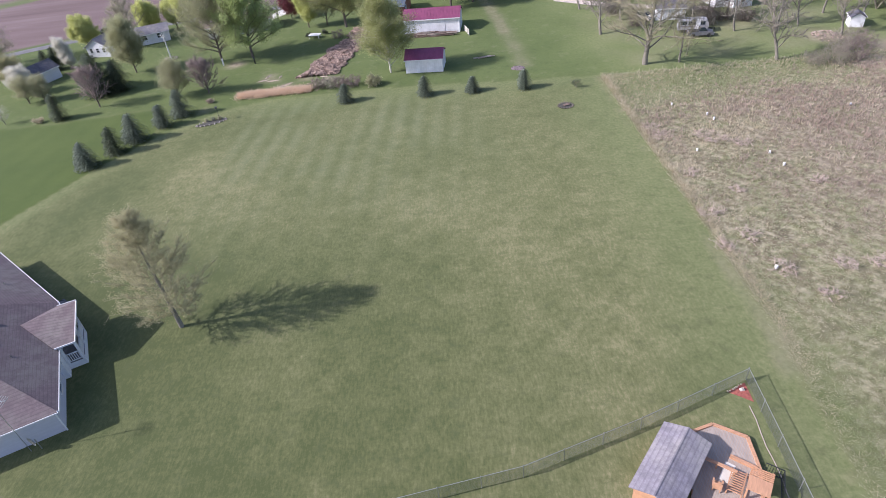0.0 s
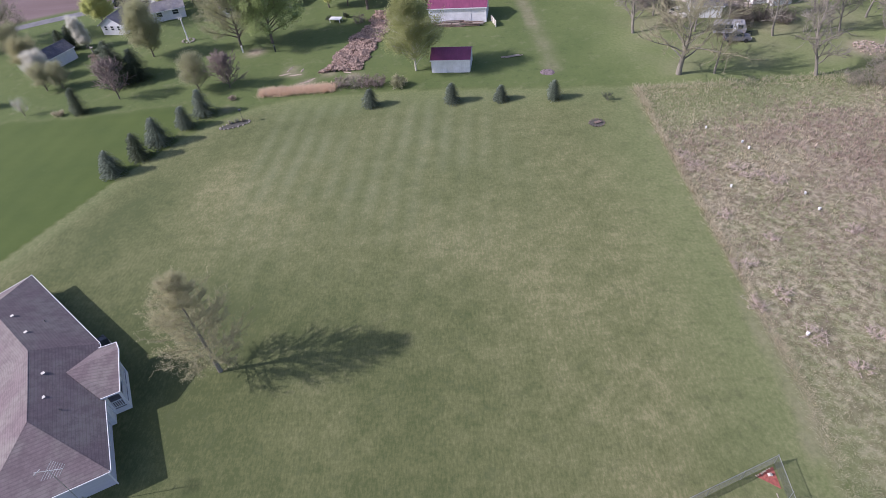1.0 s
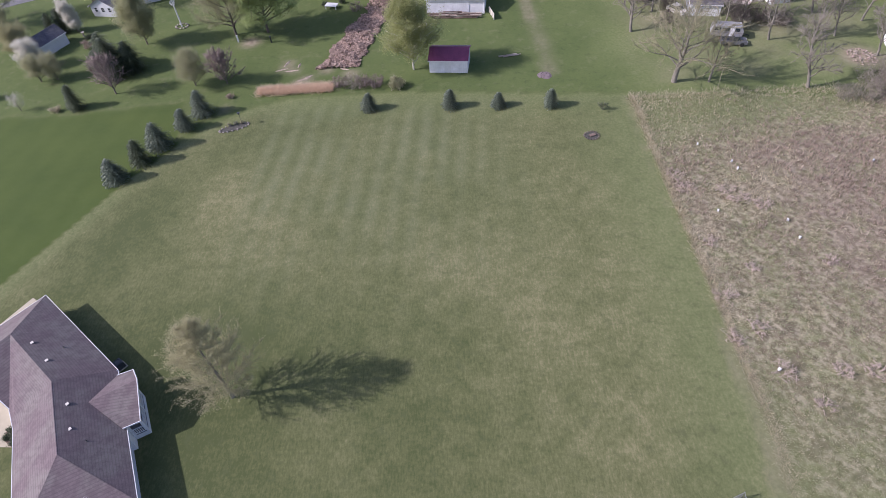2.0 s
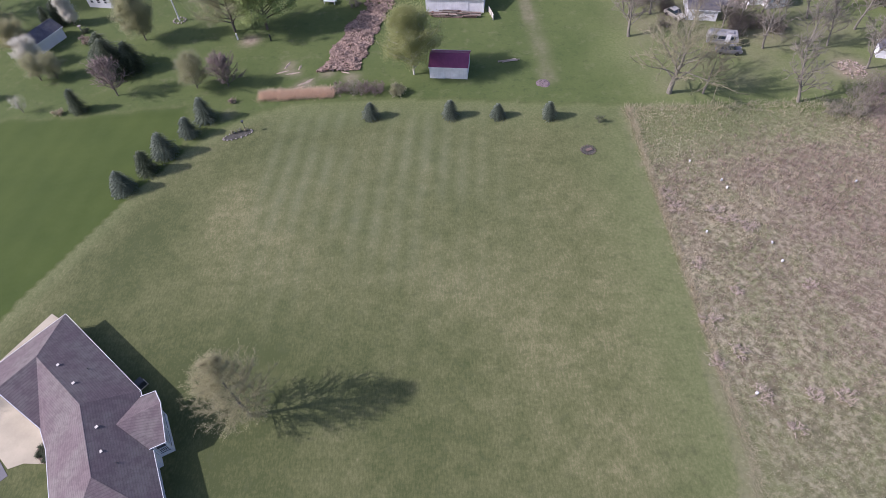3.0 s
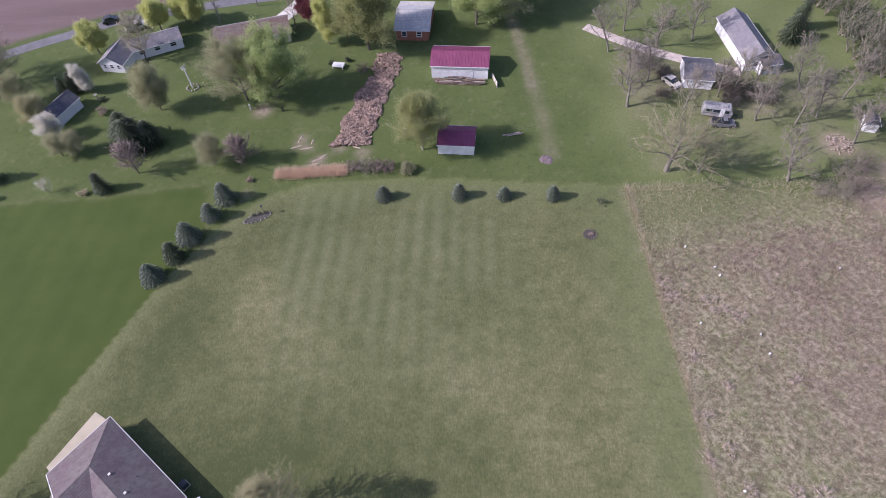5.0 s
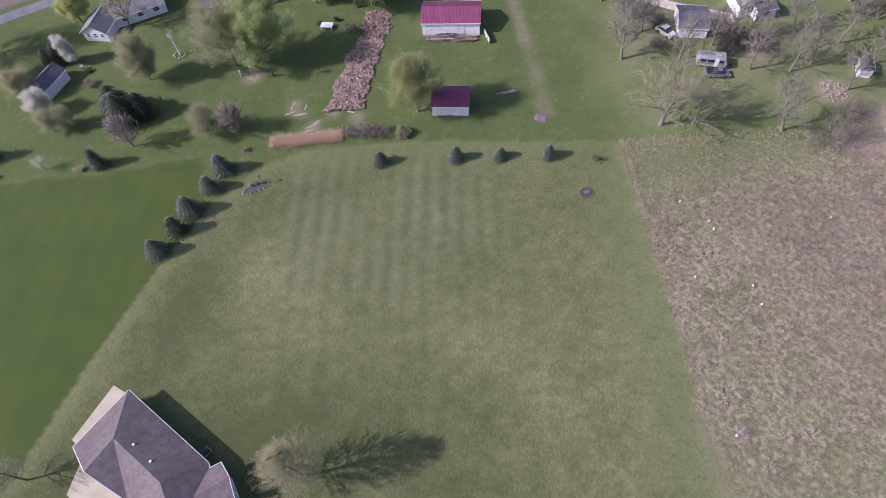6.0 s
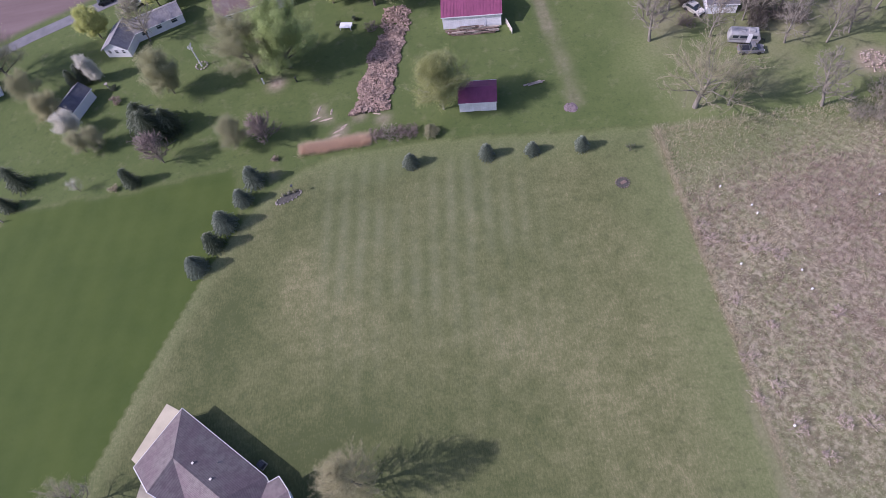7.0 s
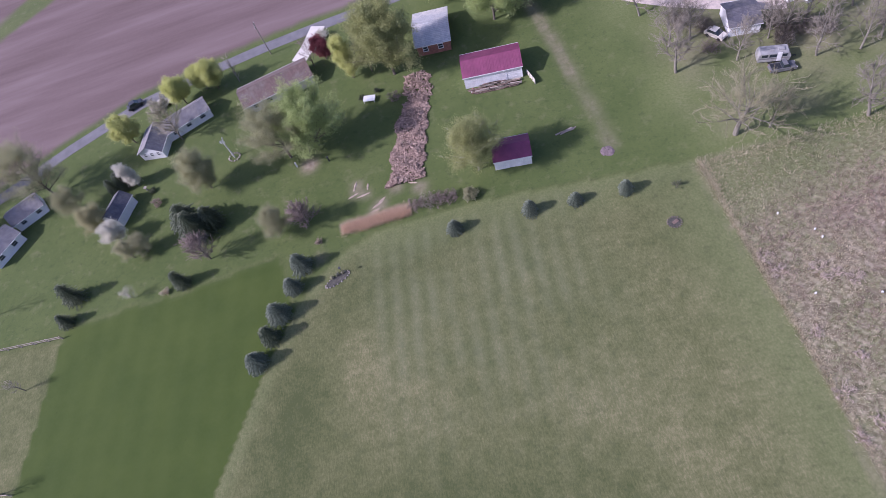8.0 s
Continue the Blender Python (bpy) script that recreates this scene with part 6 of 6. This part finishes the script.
# utility pole by the road
pole = thing("utility_pole", "wooden utility pole with a crossarm beside the road", "utility pole", (-42.7, 142.0, 0), 5)
part("post", Geo().tube((0, 0, -0.1), (0, 0, 8.0), 0.11, 0.08, 9), BARK_PALE, pole)
arm = part("crossarm", Geo().box((0, 0, 7.4), (0.12, 2.2, 0.14)), BARK, pole)
for k in (-1, -0.35, 0.35, 1):
    part("insulator", Geo().tube((0, k, 7.47), (0, k, 7.65), 0.05, 0.03, 8), TRIM, arm)
# pale posts near the maples, paddock fence
for i, (x, y) in enumerate(((-39.0, 107.6), (-32.9, 106.6))):
    p = thing("post", "short weathered post in the grass", "post", (x, y, 0), 20 * i, "posts by the maples")
    part("shaft", Geo().box((0, 0, 0.55), (0.22, 0.22, 1.2)), TRIM if i == 0 else PAINT_DARK, p)
    part("cap", Geo().box((0, 0, 1.17), (0.28, 0.28, 0.06)), TRIM if i == 0 else PAINT_DARK, p)


def rail_fence(label, pts, gap=2.4):
    ob = thing("rail_fence", label, "fence")
    for a, b in zip(pts, pts[1:]):
        a, b = Vector((*a, 0)), Vector((*b, 0))
        n = max(1, round((b - a).length / gap))
        for i in range(n + 1):
            q = a.lerp(b, i / n)
            part("post", Geo().box((q.x, q.y, 0.5), (0.12, 0.12, 1.1)), WOOD_PALE, ob)
        for z in (0.45, 0.9):
            part("rail", Geo().beam(a + Vector((0, 0, z)), b + Vector((0, 0, z)), 0.05, 0.14), WOOD_PALE, ob)
    return ob


rail_fence("weathered rail fence along the pale paddock", [(-150, 93.6), (-95.7, 86.9), (-82.7, 85.7)])
rail_fence("weathered rail fence at the paddock's near corner", [(-86.9, 61.3), (-91.9, 62.4)])

# ---- chain-link fence round the hut garden ----
MESH_WIRE, _nt, _bs = nodes_of("chain_link", 0.5)
_bs.inputs["Base Color"].default_value = (0.20, 0.205, 0.205, 1)
_bs.inputs["Metallic"].default_value = 0.5


def chain_link(pts, h=1.2):
    ob = thing("chain_link_fence", "grey chain-link fence with steel posts round the hut garden", "fence")
    for (x0, y0), (x1, y1) in zip(pts, pts[1:]):
        a, b = Vector((x0, y0, 0)), Vector((x1, y1, 0))
        length = (b - a).length
        n = max(1, round(length / 2.75))
        for i in range(n):
            q = a.lerp(b, i / n)
            p = part("post", Geo().tube((q.x, q.y, -0.1), (q.x, q.y, h + 0.06), 0.026, 0.026, 7), STEEL, ob)
            part("post_cap", Geo().tube((q.x, q.y, h + 0.05), (q.x, q.y, h + 0.11), 0.045, 0.02, 7), STEEL, p)
        part("top_rail", Geo().tube(a + Vector((0, 0, h)), b + Vector((0, 0, h)), 0.02, 0.02, 6), STEEL, ob)
        g = Geo()
        step = 0.11
        m = int(length / step)
        d = (b - a).normalized()
        for i in range(-int(h / step), m):
            for s in (1, -1):
                u0, u1 = i * step, i * step + h
                z0, z1 = (0.03, h) if s > 0 else (h, 0.03)
                v0, v1 = max(u0, 0), min(u1, length)
                if v1 - v0 < 0.05:
                    continue
                za = z0 + (z1 - z0) * (v0 - u0) / h
                zb = z0 + (z1 - z0) * (v1 - u0) / h
                g.tube(a + d * v0 + Vector((0, 0, za)), a + d * v1 + Vector((0, 0, zb)), 0.0042, 0.0042, 3)
        wire = part("wire_mesh", g, MESH_WIRE, ob)
        tagged(wire, kind="stuff")
    return ob


chain_link([(-22.0, 15.6), (-4.9, 18.3), (3.2, 19.7), (11.4, 22.4), (19.8, 25.6), (19.4, 20.2), (18.9, 14.2), (18.4, 4.0)])
g = Geo().slab([(18.10, 24.75, 0.03), (19.60, 25.35, 0.03), (19.50, 23.70, 0.03), (19.00, 24.10, 0.03)], 0.12)
tagged(part("mulch_bed", g, MULCH), "red mulch bed in the fence corner", "flower bed")
rng = random.Random(21)
for i in range(7):
    q = Vector((18.15, 24.70, 0)).lerp(Vector((19.30, 25.25, 0)), i / 6)
    thing("edging_stone", "pale stone edging a mulch bed along the fence", "stone", (q.x + rng.gauss(0, 0.03), q.y + rng.gauss(0, 0.03), 0.03), 0, "edging stones by the fence", mesh=Geo().rock(rng, (0, 0, 0), rng.uniform(0.07, 0.12)).mesh("edging_stone", CONCRETE))
edge = thing("garden_edging", "thin pale edging strip along the inside of the fence", "edging")
line = [Vector((19.05 - 0.10 * k + 0.06 * math.sin(k * 1.7), 23.4 - 1.05 * k, 0.02)) for k in range(11)]
for a, b in zip(line, line[1:]):
    part("strip", Geo().beam(a, b, 0.045, 0.05), WOOD_PALE, edge)
urn = thing("garden_ornament", "small pale ornament on the mulch bed", "ornament", (19.15, 24.75, 0.02))
part("base", Geo().box((0, 0, 0.05), (0.3, 0.22, 0.08)), CREAM, urn)
part("body", Geo().tube((0, 0, 0.1), (0, 0, 0.22), 0.1, 0.08, 10), CREAM, urn)

# ---- cedar hut with deck ----
def garden_hut():
    hut = thing("garden_hut", "cedar hut with grey shingle gable roof beside its deck", "hut", (12.00, 18.80, 0), 50)
    L, W, E, R = 5.0, 2.5, 1.45, 1.87
    x, y = L / 2, W / 2
    wall(hut, (-x, -y), (x, -y), E, WOOD, [(0.7, 1.5, 0.6, 1.15)], [(3.2, 4.0, 1.3)], thick=0.12)
    wall(hut, (x, y), (-x, y), E, WOOD, thick=0.12)
    wall(hut, (x, -y + 0.12), (x, y - 0.12), E, WOOD, peak=(y - 0.12, R - 0.1), thick=0.12)
    wall(hut, (-x, y - 0.12), (-x, -y + 0.12), E, WOOD, peak=(y - 0.12, R - 0.1), thick=0.12)
    o = 0.25
    drop = (R - E) / y * o
    for s in (-1, 1):
        roof_slab(hut, [(-s * (x + o), s * (y + o), E - drop), (s * (x + o), s * (y + o), E - drop), (s * (x + o), 0, R), (-s * (x + o), 0, R)], ROOF_HUT, 0.08, "roof")
    part("ridge_cap", Geo().box((0, 0, R), (L + 2 * o, 0.1, 0.03)), ROOF_HUT, hut)
    # many-sided deck beyond the hut
    deck = thing("deck", "many-sided cedar deck with pale boards and an orange rim", "deck")
    outer = [Vector(q) for q in ((14.60, 21.70, 0.22), (16.00, 22.10, 0.22), (17.75, 20.90, 0.22), (17.50, 18.70, 0.22), (16.80, 16.80, 0.22), (15.00, 13.60, 0.22), (12.00, 15.20, 0.22))]
    part("frame", Geo().slab([tuple(q + Vector((0, 0, -0.05))) for q in outer], 0.2), WOOD, deck)
    c = sum(outer, Vector()) / len(outer)
    u, w = Vector((0.6, 0.8, 0)), Vector((0.8, -0.6, 0))
    k = -4.6
    xs, ys = [(q - c).dot(u) for q in outer], [(q - c).dot(w) for q in outer]
    while k < 4.6:
        hits = []
        for i in range(len(outer)):
            j = (i + 1) % len(outer)
            if (ys[i] - k) * (ys[j] - k) < 0:
                hits.append(xs[i] + (xs[j] - xs[i]) * (k - ys[i]) / (ys[j] - ys[i]))
        if len(hits) == 2:
            a, b = min(hits) + 0.08, max(hits) - 0.08
            if b - a > 0.2:
                part("deck_board", Geo().beam(c + u * a + w * k + Vector((0, 0, -0.02)), c + u * b + w * k + Vector((0, 0, -0.02)), 0.135, 0.035), DECK_FLOOR, deck)
        k += 0.145
    for i in (0, 1, 2, 3):
        a, b = outer[i], outer[i + 1]
        part("rim_board", Geo().beam(a + Vector((0, 0, 0.05)), b + Vector((0, 0, 0.05)), 0.2, 0.1), WOOD, deck)
    # built-in bench and step
    bench = thing("bench", "orange cedar bench standing on the deck", "bench", (15.00, 19.05, 0.22), -37)
    part("seat", Geo().box((0, 0, 0.42), (2.3, 0.22, 0.06)), WOOD, bench)
    for sx in (-1.0, 0, 1.0):
        part("leg", Geo().box((sx, 0, 0.2), (0.1, 0.2, 0.4)), WOOD, bench)
    step = thing("deck_step", "cedar step across the deck", "step", (16.70, 19.15, 0.22), -40)
    part("tread", Geo().box((0, 0, 0.16), (1.6, 0.22, 0.05)), WOOD, step)
    part("riser", Geo().box((0, -0.08, 0.07), (1.6, 0.04, 0.15)), WOOD, step)
    chair = thing("chair", "orange cedar garden chair on the deck", "chair", (14.45, 17.70, 0.22), 150)
    part("seat", Geo().box((0, 0, 0.36), (0.5, 0.5, 0.05)), WOOD, chair)
    part("backrest", Geo().box((0, 0.27, 0.62), (0.5, 0.05, 0.55)), WOOD, chair)
    for sx in (-0.21, 0.21):
        for sy in (-0.21, 0.21):
            part("leg", Geo().box((sx, sy, 0.17), (0.06, 0.06, 0.36)), WOOD, chair)
        part("armrest", Geo().box((sx * 1.2, 0, 0.55), (0.1, 0.55, 0.04)), WOOD, chair)
    mat = thing("deck_mat", "pale mat lying on the deck", "mat", (15.50, 18.65, 0.22), 50)
    part("sheet", Geo().box((0, 0, 0.02), (1.4, 0.6, 0.04)), CREAM, mat)
    # pergola with a slatted top, and a dark iron rail beyond it
    perg = thing("pergola", "orange cedar pergola with a slatted top at the deck's end", "pergola", (16.60, 17.20, 0.2), 55)
    for sx in (-0.75, 0.75):
        for sy in (-0.55, 0.55):
            part("post", Geo().box((sx, sy, 0.55), (0.1, 0.1, 1.1)), WOOD, perg)
    for sy in (-0.55, 0.55):
        part("beam", Geo().box((0, sy, 1.12), (1.8, 0.07, 0.14)), WOOD, perg)
    for i in range(5):
        part("slat", Geo().box((0.78 - 0.13 * i, 0, 1.22), (0.05, 1.25, 0.08)), WOOD, perg)
    part("roof_board", Geo().box((-0.35, 0, 1.22), (1.0, 1.25, 0.06)), WOOD, perg)
    rack = thing("slatted_rack", "low cedar rack of narrow slats on the deck", "rack", (15.65, 17.80, 0.22), 55)
    for i in range(10):
        part("slat", Geo().box((-0.75 + 0.165 * i, 0, 0.36), (0.05, 0.75, 0.05)), WOOD, rack)
    for sy in (-0.4, 0.4):
        part("side_rail", Geo().box((0, sy, 0.3), (1.75, 0.07, 0.12)), WOOD, rack)
    for sx in (-0.8, 0.8):
        for sy in (-0.4, 0.4):
            part("leg", Geo().box((sx, sy, 0.13), (0.07, 0.07, 0.26)), WOOD, rack)
    rail = thing("iron_railing", "black iron railing round the deck's corner", "railing")
    for a, b in ((Vector((17.70, 18.60, 0)), Vector((18.50, 18.00, 0))), (Vector((18.50, 18.00, 0)), Vector((17.80, 16.60, 0)))):
        n = int((b - a).length / 0.14)
        for i in range(n + 1):
            q = a.lerp(b, i / n)
            part("bar", Geo().tube((q.x, q.y, -0.02), (q.x, q.y, 0.95), 0.014, 0.014, 5), BLACK, rail)
        for z in (0.12, 0.95):
            part("rail_bar", Geo().beam(a + Vector((0, 0, z)), b + Vector((0, 0, z)), 0.045, 0.04), BLACK, rail)
    return hut


garden_hut()

# ---- small garden things among the farmyard trees ----
bath = thing("birdbath", "pale stone birdbath on the grass", "birdbath", (-69.4, 113.6, 0))
part("pedestal", Geo().tube((0, 0, -0.05), (0, 0, 0.75), 0.16, 0.10, 9), STONE, bath)
part("basin", Geo().tube((0, 0, 0.72), (0, 0, 0.88), 0.16, 0.36, 12).cap((0, 0, 0.84), 0.33, 12), STONE, bath)
shrub("bush", "small pinkish blossoming bush behind dark pines", (-66.8, 109.0, 0), 200, 1.3, 1.0, TWIG_RED, STRAW, 26, 6, 0.08)
shrub("bush", "low dark bush on the farmyard grass", (-68.0, 112.8, 0), 201, 0.7, 0.7, TWIG, NEEDLE_DARK, 16, 8, 0.08)
for i, (x, y, h, s) in enumerate(((47.9, 105.2, 4.2, 2.6), (50.6, 103.2, 3.4, 2.4), (53.6, 101.6, 2.6, 2.2), (34.4, 113.8, 3.6, 2.6), (46.9, 101.9, 3.0, 1.8), (37.4, 110.0, 2.6, 2.0))):
    shrub("bush", "dense brown leafless thicket beside the white garage", (x, y, 0), 203 + i, h, s, BARK, None, 120, group="thicket by the garage", least=0.014)
shrub("bush", "pale blossoming bush beside the concrete drive", (-31.0, 141.6, 0), 210, 2.4, 1.5, TWIG, BLOSSOM, 40, 8, 0.09)
